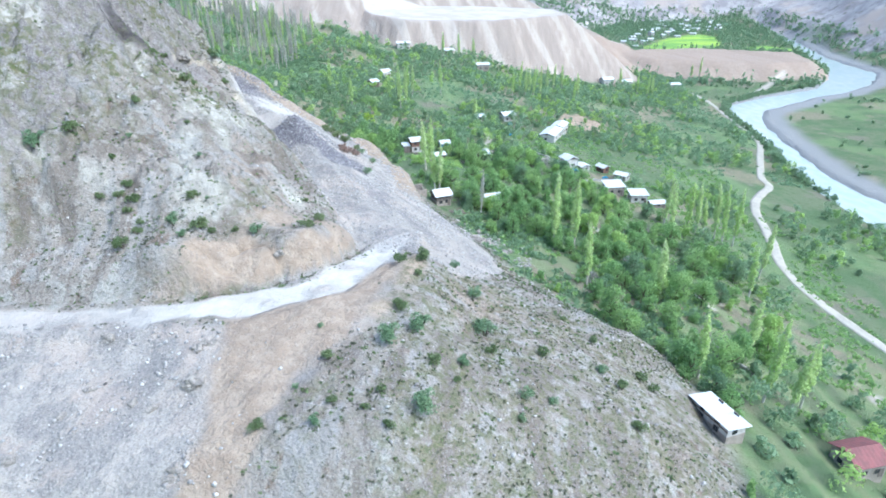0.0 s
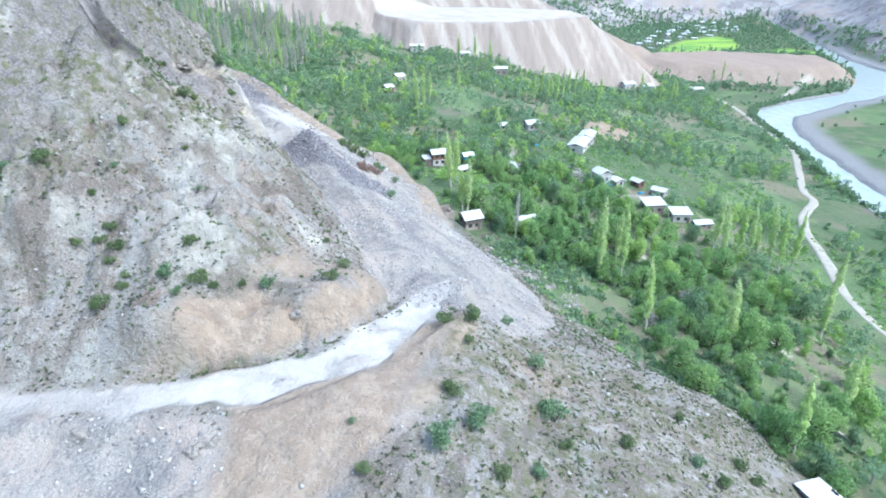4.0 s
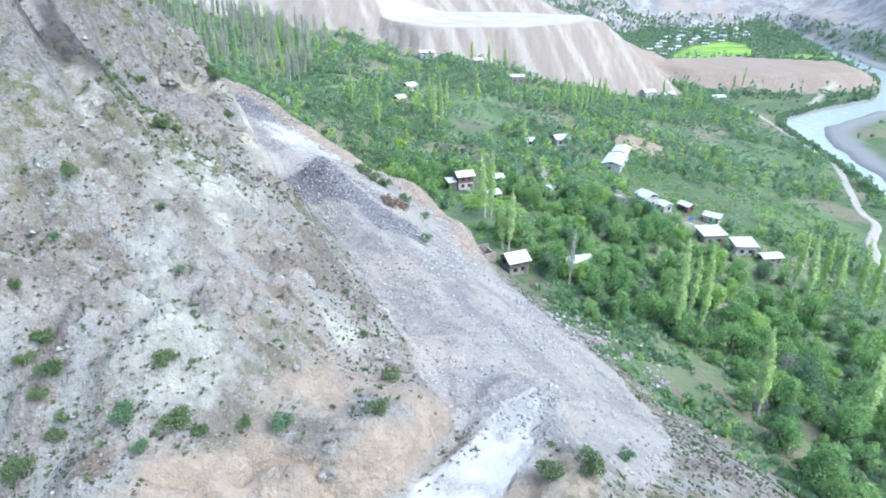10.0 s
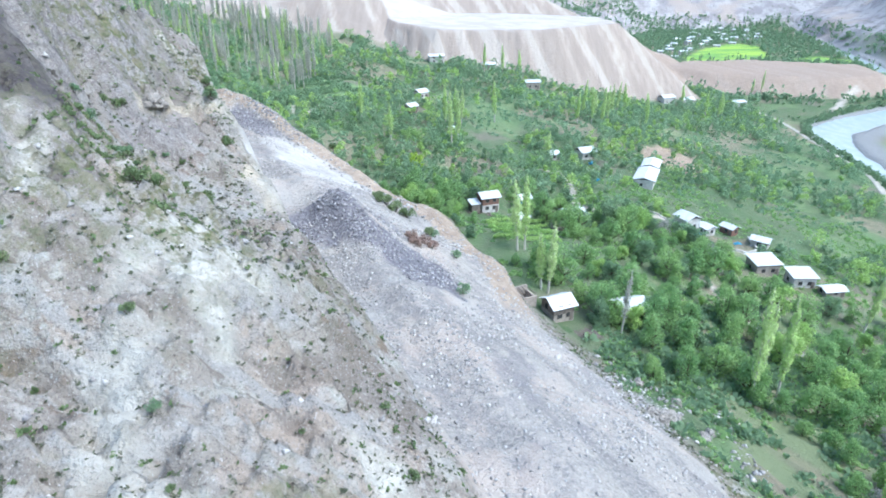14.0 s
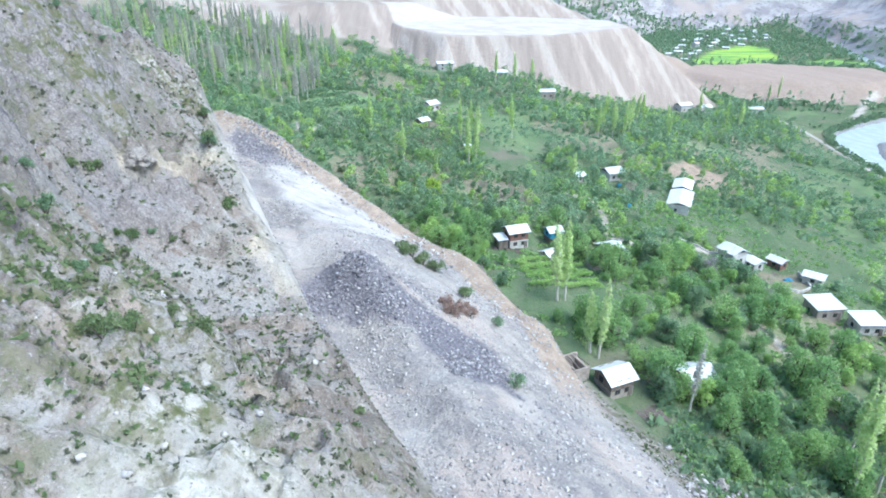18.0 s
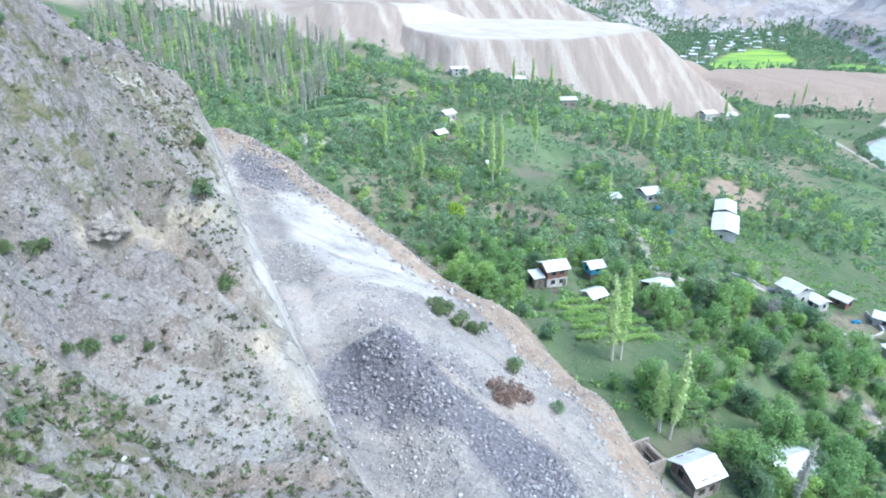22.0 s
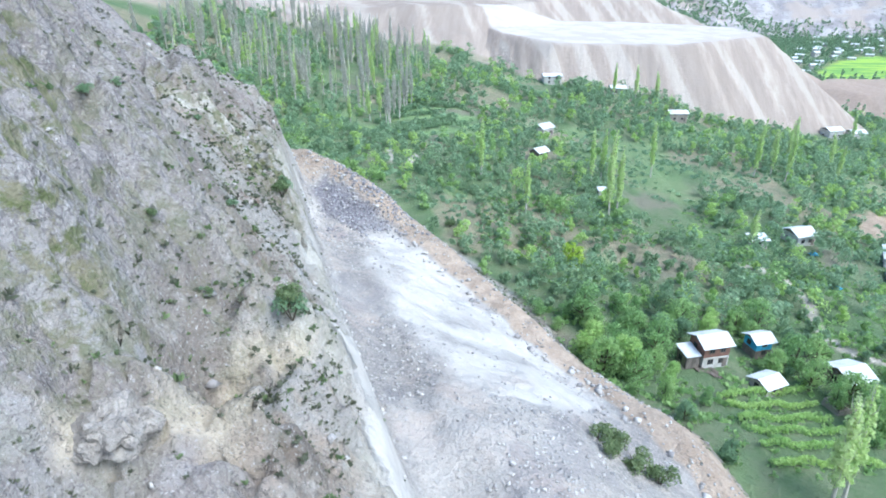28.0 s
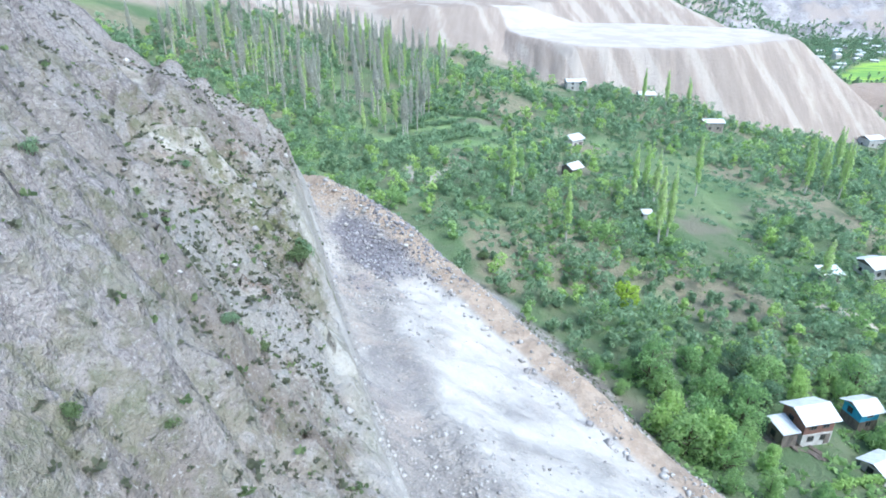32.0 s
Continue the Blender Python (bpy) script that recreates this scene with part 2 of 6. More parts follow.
    # broken ledges
    off_slide = smooth(0, -4, line_distance(SLIDE_TOP, x, y)) * smooth(57, 63, h)
    led = fbm(x * 0.8 + h * 0.25, y * 0.8, 13, 5, 33, 0.6)
    h = h + off_slide * (1.7 * smooth(-0.03, 0.03, led) + 1.2 * smooth(0.17, 0.22, led) + 1.0 * smooth(-0.24, -0.2, led) - 1.8)
    led = fbm(x, y - h * 0.3, 5, 4, 34, 0.6)
    h = h + off_slide * 0.7 * (smooth(-0.04, 0.04, led) + smooth(0.18, 0.24, led) - 0.7)
    # worn strata standing out as ledges
    layer = (h + fbm(x, y, 17, 3, 35) * 5) / 2.7
    part_of = layer - np.floor(layer)
    h = h + off_slide * smooth(-0.1, 0.12, fbm(x, y, 23, 3, 36)) * 1.5 * (smooth(0.2, 0.62, part_of) - part_of)
    # flutes washed into the earth of the cut
    flute = smooth(51.2, 53, h) * smooth(59, 56, h) * smooth(110, 102, y) * smooth(-50, -42, x)
    h = h + flute * (ridged(u, s70 * 0.06, 1.7, 2, 55) * 0.55 + ridged(u, s70 * 0.12, 5.5, 2, 56) * 0.8)
    gul, _ = along([(-59, 122), (-66, 130), (-75, 139), (-90, 152)], [0, 0, 0, 0], x, y)
    h = h - 4.5 * np.exp(-((gul / 2.6) ** 2))
    bulge = np.abs(fbm(x, y, 11, 2, 19))
    h = h + (np.sqrt(bulge + 0.01) - 0.36) * 3.2 * smooth(66, 74, h) * smooth(150, 170, y)
    h = h + np.abs(fbm(x, y, 14, 3, 15)) * 4.0 * smooth(84, 94, h)
    # a heap of dark rubble and the bank of earth along the foot of the slide
    h = h + 5.2 * np.exp(-(((x + 44) / 5.5) ** 2 + ((y - 181) / 4.6) ** 2)) + 2.0 * np.exp(-(((x + 37) / 5.0) ** 2 + ((y - 175) / 4.5) ** 2))
    de = line_distance(SLIDE_EDGE, x, y)
    h = h + np.interp(y, [168, 190, 225, 250, 272, 300, 320], [0, 1.5, 2.2, 3.6, 6.0, 5.5, 0]) * np.exp(-((de + 3.0) / np.interp(y, [190, 260], [2.2, 5.0])) ** 2)
    st = line_distance(SLIDE_TOP, x, y)
    h = h - 1.6 * np.exp(-((st - 5.0) / 4.0) ** 2) * smooth(110, 140, y)
    h = h + ridged(x, y, 2.2, 3, 24) * 0.16 * smooth(0, 6, st) * smooth(0, -4, de)
    # the steep earth face above the cut road
    h = h + 2.8 * smooth(51.3, 52.6, h) * smooth(59.5, 55.5, h) * smooth(112, 102, y) * smooth(-52, -40, x + fbm(x, y, 9, 2, 54) * 14) * smooth(-8, -14, x)
    tr, _ = along([(-35.2, 91.9), (-34.6, 93), (-32.6, 94), (-29.2, 93.4), (-28.3, 92.8), (-28, 92.3), (-27, 91.6)], [0] * 7, x, y)
    h = h - 2.2 * np.exp(-((tr / 0.65) ** 2))
    tr, _ = along([(-41.1, 89.6), (-38.9, 90.4), (-37.8, 89.4), (-36, 88.8)], [0] * 4, x, y)
    h = h - 1.5 * np.exp(-((tr / 0.6) ** 2))
    for cx, cy, r, up in ((-77.5, 190, 4.0, 2.2), (-70, 184, 3.2, 1.8), (-71.5, 193.6, 2.5, 1.3), (-75, 179.5, 4.2, 2.0), (-84, 199, 4.5, 2.2), (-66, 171, 3.0, 1.4), (-80, 172, 3.6, 1.8)):
        h = h + up * np.exp(-(((x - cx) ** 2 + ((y - cy) * 0.75) ** 2) / r ** 2) ** 2)
    # broad swells and hollows of the spur: place, reach, rise
    for cx, cy, r, up in SWELLS:
        h = h + up * np.exp(-((x - cx) ** 2 + (y - cy) ** 2) / r ** 2)
    z = np.maximum(base, h)
    k = np.clip(0.5 + (h - base) / 8.0, 0, 1)
    z = np.where(np.abs(h - base) < 4, base * (1 - k) + h * k + 2.0 * k * (1 - k), z)
    on_hill = smooth(-1.5, 1.5, h - base)
    # the cut road
    dr, _ = along(ROAD_CUT, [0] * len(ROAD_CUT), x, y)
    bench_z = 50.6 + fbm(x, y, 4, 2, 18) * 0.12
    flat = smooth(6.2, 3.8, dr)
    z = z * (1 - flat) + bench_z * flat
    # river and valley road
    dv, w = along(RIVER, RIVER_WIDTH, x, y)
    wob = fbm(x, y, 16, 3, 21) * 3
    bed = smooth(2.5, -2, dv + wob - w / 2)
    reach = np.where((line_distance(RIVER, x, y) > 0) == (line_distance(RIVER, 400.0, 400.0) > 0), 24, 7)
    z = z * (1 - bed) + -23.0 * bed
    shore = smooth(reach, reach * 0.5, dv + wob - w / 2) * (z < 5)
    z = np.where((shore > 0) & (bed < 1), z * (1 - 0.8 * shore * (1 - bed)) + (-18.6) * 0.8 * shore * (1 - bed), z)
    dq, _ = along(VALLEY_ROAD, [0] * len(VALLEY_ROAD), x, y)
    masks = dict(streak=0.5 + fbm(u * 1.6, s70 * 0.8, 5, 4, 27), on_hill=on_hill, cut_road=smooth(4.0, 2.2, dr + fbm(x, y, 5, 2, 50) * 2), shore=shore, valley_road=smooth(3.4, 1.8, dq + fbm(x, y, 6, 2, 51) * 1.2),
                 mesa=np.maximum.reduce([smooth(-1, 1, mesa - v) * smooth(-110, -60, dm), smooth(-1, 1, low - v) * (dl > -60), smooth(-1, 1, bench - v) * (y > 560) * (x < 260), smooth(548, 572, y + fbm(x, y, 30, 3, 52) * 26 + 1.6 * np.maximum(0, -165 - x)) * smooth(-45, -80, x)]), h=h, dm=dm, far=smooth(-1, 2, np.maximum(np.where(y > 1100, far, -900), np.maximum(right, np.where(y > 850, left, -900))) - np.maximum(v, -18.9)) * (1 - bed))
    masks["far"] = np.maximum(masks["far"], smooth(-8, 6, v + fbm(x, y, 60, 3, 53) * 10) * smooth(480, 560, x))
    return z, masks


def spread(a, b, step):
    return np.linspace(a, b, max(2, int(round((b - a) / step)) + 1))[:-1]


GX = np.concatenate([spread(-1500, -400, 60), spread(-400, -140, 9), spread(-140, -100, 2.2), spread(-100, 22, 0.54), spread(22, 40, 0.8), spread(40, 90, 1.6), spread(90, 330, 4), spread(330, 540, 5), spread(540, 800, 16), spread(800, 1800, 50), [1800.0]])
GY = np.concatenate([spread(-900, -100, 60), spread(-100, 20, 8), spread(20, 50, 2), spread(50, 262, 0.54), spread(262, 330, 1.6), spread(330, 720, 4), spread(720, 900, 8), spread(900, 1300, 12), spread(1300, 2600, 40), [2600.0]])
XX, YY = np.meshgrid(GX, GY)
ZZ, MASK = terrain(XX, YY)


def ground_z(x, y):
    i = int(np.clip(np.searchsorted(GX, x) - 1, 0, len(GX) - 2))
    j = int(np.clip(np.searchsorted(GY, y) - 1, 0, len(GY) - 2))
    fx, fy = (x - GX[i]) / (GX[i + 1] - GX[i]), (y - GY[j]) / (GY[j + 1] - GY[j])
    return float((ZZ[j, i] * (1 - fx) + ZZ[j, i + 1] * fx) * (1 - fy) + (ZZ[j + 1, i] * (1 - fx) + ZZ[j + 1, i + 1] * fx) * fy)


def sheet(name, gx, gy, z, attributes, material):
    nx, ny = len(gx), len(gy)
    xx, yy = np.meshgrid(gx, gy)
    me = bpy.data.meshes.new(name)
    me.vertices.add(nx * ny)
    me.vertices.foreach_set("co", np.stack([xx, yy, z], -1).astype(np.float32).ravel())
    i = (np.arange(ny - 1)[:, None] * nx + np.arange(nx - 1)[None, :]).ravel()
    quads = np.stack([i, i + 1, i + nx + 1, i + nx], -1)
    me.loops.add(quads.size)
    me.loops.foreach_set("vertex_index", quads.ravel().astype(np.int32))
    me.polygons.add(len(quads))
    me.polygons.foreach_set("loop_start", (np.arange(len(quads)) * 4).astype(np.int32))
    me.polygons.foreach_set("use_smooth", np.ones(len(quads), bool))
    me.update(calc_edges=True)
    for key, value in attributes.items():
        at = me.attributes.new(key, "FLOAT", "POINT")
        at.data.foreach_set("value", np.clip(value, 0, 1).astype(np.float32).ravel())
    me.materials.append(material)
    return new(name, me)


# ---- materials ----
class Nodes:
    """A small builder for one node material."""

    def __init__(self, name, rough=0.9, spec=0.2):
        self.m = bpy.data.materials.new(name)
        self.m.use_nodes = True
        self.t = self.m.node_tree
        self.b = self.t.nodes["Principled BSDF"]
        self.b.inputs["Roughness"].default_value = rough
        self.b.inputs["Specular IOR Level"].default_value = spec
        self.co = self.t.nodes.new("ShaderNodeTexCoord").outputs["Object"]

    def link(self, a, b):
        self.t.links.new(a, b)

    def put(self, socket, v):
        if isinstance(v, (int, float)):
            socket.default_value = v
        elif isinstance(v, tuple):
            socket.default_value = v if len(v) == 4 else (*v, 1.0)
        else:
            self.link(v, socket)

    def noise(self, size, detail=4, rough=0.6, stretch=None):
        n = self.t.nodes.new("ShaderNodeTexNoise")
        n.inputs["Scale"].default_value = 1.0 / size
        n.inputs["Detail"].default_value = detail
        n.inputs["Roughness"].default_value = rough
        if stretch:
            mp = self.t.nodes.new("ShaderNodeMapping")
            mp.inputs["Scale"].default_value = stretch
            self.link(self.co, mp.inputs["Vector"])
            self.link(mp.outputs[0], n.inputs["Vector"])
        else:
            self.link(self.co, n.inputs["Vector"])
        return n.outputs["Fac"]

    def cells(self, size, feature="F1", output="Distance", warp=0.0):
        n = self.t.nodes.new("ShaderNodeTexVoronoi")
        if warp:
            wv = self.t.nodes.new("ShaderNodeTexNoise")
            wv.inputs["Scale"].default_value = 0.7 / size
            wv.inputs["Detail"].default_value = 5
            self.link(self.co, wv.inputs["Vector"])
            ma = self.t.nodes.new("ShaderNodeVectorMath")
            ma.operation = "MULTIPLY_ADD"
            ma.inputs[1].default_value = (warp, warp, warp)
            self.link(wv.outputs["Color"], ma.inputs[0])
            self.link(self.co, ma.inputs[2])
        n.feature = feature
        n.inputs["Scale"].default_value = 1.0 / size
        self.link(ma.outputs[0] if warp else self.co, n.inputs["Vector"])
        return n.outputs[output]

    def span(self, v, a, b, c=0.0, d=1.0):
        n = self.t.nodes.new("ShaderNodeMapRange")
        n.interpolation_type = "SMOOTHSTEP"
        for k, w in zip(("From Min", "From Max", "To Min", "To Max"), (a, b, c, d)):
            n.inputs[k].default_value = w
        self.link(v, n.inputs["Value"])
        return n.outputs["Result"]

    def mix(self, fac, a, b, blend="MIX"):
        n = self.t.nodes.new("ShaderNodeMix")
        n.data_type, n.blend_type = "RGBA", blend
        self.put(n.inputs["Factor"], fac)
        self.put(n.inputs["A"], a)
        self.put(n.inputs["B"], b)
        return n.outputs["Result"]

    def calc(self, op, a, b=0.0):
        n = self.t.nodes.new("ShaderNodeMath")
        n.operation = op
        self.put(n.inputs[0], a)
        self.put(n.inputs[1], b)
        return n.outputs[0]

    def attr(self, name):
        n = self.t.nodes.new("ShaderNodeAttribute")
        n.attribute_name = name
        return n.outputs["Fac"]

    def random(self, island=False):
        if island:
            return self.t.nodes.new("ShaderNodeNewGeometry").outputs["Random Per Island"]
        return self.t.nodes.new("ShaderNodeObjectInfo").outputs["Random"]

    def bump(self, height, strength=0.6, distance=0.2):
        n = self.t.nodes.new("ShaderNodeBump")
        n.inputs["Strength"].default_value = strength
        n.inputs["Distance"].default_value = distance
        self.link(height, n.inputs["Height"])
        self.link(n.outputs[0], self.b.inputs["Normal"])

    def done(self, colour):
        self.put(self.b.inputs["Base Color"], colour)
        return self.m


def ground_material():
    k = Nodes("ground_earth", 0.95, 0.15)
    big, mid, fine = k.noise(14, 5), k.noise(2.6, 5), k.noise(0.5, 4, 0.7)
    grit = k.cells(0.9)
    # hillside earth
    earth = k.mix(k.span(big, 0.35, 0.65), (0.325, 0.292, 0.256), (0.268, 0.238, 0.207))
    earth = k.mix(k.span(mid, 0.5, 0.6), earth, (0.38, 0.355, 0.325))
    earth = k.mix(k.span(k.noise(9, 6, 0.75), 0.56, 0.62, 0.0, 0.8), earth, (0.41, 0.40, 0.36))
    earth = k.mix(k.span(k.noise(21, 5, 0.7), 0.55, 0.63, 0.0, 0.7), earth, (0.36, 0.29, 0.235))
    earth = k.mix(k.span(k.noise(6, 5, 0.7), 0.57, 0.66), earth, (0.225, 0.175, 0.139))
    earth = k.mix(k.calc("MULTIPLY", k.span(fine, 0.55, 0.68), 0.7), earth, (0.152, 0.134, 0.114))
    rock = k.mix(k.span(k.noise(3.0, 6, 0.7, (1.0, 1.0, 0.35)), 0.35, 0.65), (0.325, 0.297, 0.285), (0.238, 0.215, 0.208))
    rock = k.mix(k.span(fine, 0.52, 0.66), rock, (0.365, 0.336, 0.31))
    rock = k.mix(k.span(k.noise(0.9, 4, 0.7, (1.0, 1.0, 0.3)), 0.56, 0.68), rock, (0.15, 0.133, 0.128))
    earth = k.mix(k.span(k.attr("streak"), 0.62, 0.8, 0.0, 0.75), earth, (0.344, 0.331, 0.314))
    earth = k.mix(k.span(k.attr("streak"), 0.38, 0.2, 0.0, 0.6), earth, (0.172, 0.144, 0.122))
    rock = k.mix(k.span(k.attr("streak"), 0.6, 0.8, 0.0, 0.35), rock, (0.344, 0.331, 0.318))
    crack = k.cells(1.4, "DISTANCE_TO_EDGE", "Distance", 4.0)
    rock = k.mix(k.span(crack, 0.10, 0.0, 0.0, 0.5), rock, (0.12, 0.11, 0.115))
    earth = k.mix(k.span(crack, 0.06, 0.0, 0.0, 0.25), earth, (0.14, 0.125, 0.11))
    earth = k.mix(k.attr("rock"), earth, rock)
    cream = k.mix(k.span(k.noise(1.6, 5, 0.7), 0.42, 0.58), (0.56, 0.49, 0.385), (0.43, 0.375, 0.295))
    earth = k.mix(k.calc("MULTIPLY", k.attr("cream"), 0.85), earth, cream)
    speck = k.noise(0.28, 3, 0.8)
    earth = k.mix(k.span(speck, 0.58, 0.66, 0.0, 0.75), earth, (0.45, 0.435, 0.42))
    earth = k.mix(k.span(speck, 0.42, 0.34, 0.0, 0.75), earth, (0.13, 0.12, 0.11))
    # shade on the gully's turned-away face, painted as near-black rock
    earth = k.mix(k.attr("gully_shade"), earth, k.mix(k.span(mid, 0.4, 0.6), (0.085, 0.076, 0.078), (0.125, 0.112, 0.112)))
    pale = k.mix(k.span(mid, 0.4, 0.58), (0.53, 0.51, 0.455), (0.385, 0.365, 0.32))
    pale = k.mix(k.span(fine, 0.58, 0.7), pale, (0.23, 0.211, 0.188))
    earth = k.mix(k.attr("pale"), earth, pale)
    tan = k.mix(k.span(mid, 0.4, 0.6), (0.435, 0.352, 0.275), (0.36, 0.285, 0.22))
    tan = k.mix(k.span(k.noise(0.8, 4, 0.7, (1.0, 1.0, 0.1)), 0.52, 0.66), tan, (0.32, 0.265, 0.215))
    tan = k.mix(k.span(fine, 0.56, 0.7, 0.0, 0.5), tan, (0.52, 0.46, 0.40))
    earth = k.mix(k.attr("tan"), earth, tan)
    scrub = k.mix(k.span(k.noise(1.2, 4), 0.4, 0.6), (0.134, 0.149, 0.0695), (0.219, 0.205, 0.139))
    earth = k.mix(k.calc("MULTIPLY", k.attr("scrub"), k.span(k.noise(1.7, 5, 0.7), 0.44, 0.58)), earth, scrub)
    # loose scree of the slide
    stone = k.mix(k.cells(0.4, "F1", "Color"), (0.27, 0.255, 0.24), (0.40, 0.375, 0.345))
    stone = k.mix(k.span(fine, 0.5, 0.66), stone, (0.22, 0.207, 0.195))
    stone = k.mix(k.span(mid, 0.48, 0.64), stone, (0.43, 0.39, 0.35))
    stone = k.mix(k.span(k.noise(11, 5, 0.7), 0.5, 0.62), stone, (0.45, 0.385, 0.335))
    stone = k.mix(k.span(k.attr("streak"), 0.55, 0.8, 0.0, 0.4), stone, (0.48, 0.44, 0.395))
    stone = k.mix(k.span(k.attr("streak"), 0.45, 0.2, 0.0, 0.35), stone, (0.24, 0.225, 0.22))
    stone = k.mix(k.span(speck, 0.57, 0.66, 0.0, 0.7), stone, (0.53, 0.50, 0.47))
    stone = k.mix(k.span(speck, 0.43, 0.34, 0.0, 0.65), stone, (0.165, 0.156, 0.152))
    stone = k.mix(k.attr("violet"), stone, k.mix(k.span(fine, 0.4, 0.6), (0.15, 0.143, 0.158), (0.25, 0.24, 0.258)))
    dust = k.mix(k.span(mid, 0.35, 0.65), (0.575, 0.55, 0.51), (0.495, 0.47, 0.435))
    dust = k.mix(k.span(k.noise(2.0, 4, 0.6, (1.0, 0.25, 1.0)), 0.58, 0.7), dust, (0.45, 0.43, 0.40))
    stone = k.mix(k.attr("dust"), stone, dust)
    earth = k.mix(k.attr("slide"), earth, stone)
    # valley gardens
    grass = k.mix(k.span(big, 0.4, 0.6), (0.112, 0.168, 0.084), (0.158, 0.188, 0.112))
    grass = k.mix(k.span(mid, 0.52, 0.66), grass, (0.096, 0.152, 0.07))
    grass = k.mix(k.span(k.noise(30, 3), 0.56, 0.66), grass, (0.205, 0.195, 0.145))
    grass = k.mix(k.attr("bare"), grass, k.mix(k.span(mid, 0.4, 0.6), (0.29, 0.245, 0.18), (0.225, 0.21, 0.145)))
    grass = k.mix(k.attr("ochre"), grass, k.mix(k.span(mid, 0.4, 0.6), (0.42, 0.325, 0.245), (0.34, 0.27, 0.20)))
    grass = k.mix(k.attr("meadow"), grass, k.mix(k.span(mid, 0.4, 0.62), (0.18, 0.28, 0.12), (0.225, 0.30, 0.14)))
    grass = k.mix(k.attr("crop"), grass, k.mix(k.span(k.noise(9, 3, 0.5, (0.15, 1.0, 1.0)), 0.44, 0.56), (0.36, 0.52, 0.10), (0.20, 0.36, 0.10)))
    grass = k.mix(k.attr("shingle"), grass, k.mix(k.span(fine, 0.4, 0.6), (0.33, 0.33, 0.325), (0.25, 0.25, 0.245)))
    col = k.mix(k.attr("on_hill"), grass, earth)
    spoil = k.mix(k.span(k.noise(5, 6, 0.7, (1.0, 0.08, 0.08)), 0.35, 0.65), (0.41, 0.345, 0.29), (0.325, 0.268, 0.225))
    spoil = k.mix(k.span(k.attr("streak"), 0.53, 0.75, 0.0, 0.55), spoil, (0.50, 0.45, 0.395))
    spoil = k.mix(k.span(k.attr("streak"), 0.45, 0.28, 0.0, 0.5), spoil, (0.285, 0.24, 0.205))
    spoil = k.mix(k.attr("low_bench"), spoil, k.mix(k.span(mid, 0.4, 0.6), (0.39, 0.30, 0.235), (0.34, 0.265, 0.21)))
    spoil = k.mix(k.attr("spoil_top"), spoil, k.mix(k.span(big, 0.4, 0.6), (0.57, 0.53, 0.48), (0.49, 0.44, 0.39)))
    col = k.mix(k.attr("spoil"), col, spoil)
    crag = k.mix(k.span(k.noise(34, 8, 0.72), 0.42, 0.58), (0.46, 0.43, 0.42), (0.31, 0.288, 0.288))
    crag = k.mix(k.span(k.noise(11, 6, 0.75), 0.53, 0.66), crag, (0.17, 0.172, 0.14))
    crag = k.mix(k.span(k.noise(90, 4, 0.6), 0.55, 0.65), crag, (0.42, 0.36, 0.32))
    col = k.mix(k.attr("crag"), col, crag)
    track = k.mix(k.span(mid, 0.4, 0.6), (0.55, 0.50, 0.43), (0.46, 0.41, 0.35))
    col = k.mix(k.attr("track"), col, track)
    relief = k.calc("ADD", k.calc("MULTIPLY", mid, 0.8), k.calc("ADD", k.calc("MULTIPLY", fine, 0.5), k.calc("MULTIPLY", grit, 0.12)))
    k.bump(k.calc("MULTIPLY", relief, k.span(k.attr("dust"), 0.2, 0.8, 1.0, 0.4)), 1.0, 0.9)
    return k.done(col)


def leaf_material(name, a, b, c):
    k = Nodes(name, 0.7, 0.25)
    r = k.random(True)
    col = k.mix(k.span(r, 0.0, 1.0), a, b)
    col = k.mix(k.calc("MULTIPLY", k.span(k.random(), 0.2, 1.0), 0.6), col, c)
    k.b.inputs["Subsurface Weight"].default_value = 0.0
    tr = k.t.nodes.new("ShaderNodeBsdfTranslucent")
    k.put(tr.inputs["Color"], col)
    mx = k.t.nodes.new("ShaderNodeMixShader")
    mx.inputs["Fac"].default_value = 0.5
    out = k.t.nodes["Material Output"]
    k.link(k.b.outputs[0], mx.inputs[1])
    k.link(tr.outputs[0], mx.inputs[2])
    k.link(mx.outputs[0], out.inputs["Surface"])
    return k.done(col)


def plain_material(name, a, b, size=0.6, rough=0.8, metal=0.0, relief=0.02, stretch=None):
    k = Nodes(name, rough, 0.3)
    k.b.inputs["Metallic"].default_value = metal
    n = k.noise(size, 5, 0.65, stretch)
    fine = k.noise(size * 0.15, 3)
    col = k.mix(k.span(n, 0.35, 0.65), a, b)
    col = k.mix(k.calc("MULTIPLY", k.span(fine, 0.5, 0.75), 0.35), col, tuple(v * 0.6 for v in b))
    k.bump(fine, 0.4, relief)
    return k.done(col)


def river_material():
    k = Nodes("river_water", 0.16, 0.5)
    n = k.noise(5, 5, 0.6, (1.0, 0.4, 1.0))
    col = k.mix(k.span(n, 0.4, 0.65), (0.42, 0.50, 0.50), (0.49, 0.55, 0.545))
    k.bump(k.noise(1.6, 4), 0.35, 0.2)
    return k.done(col)


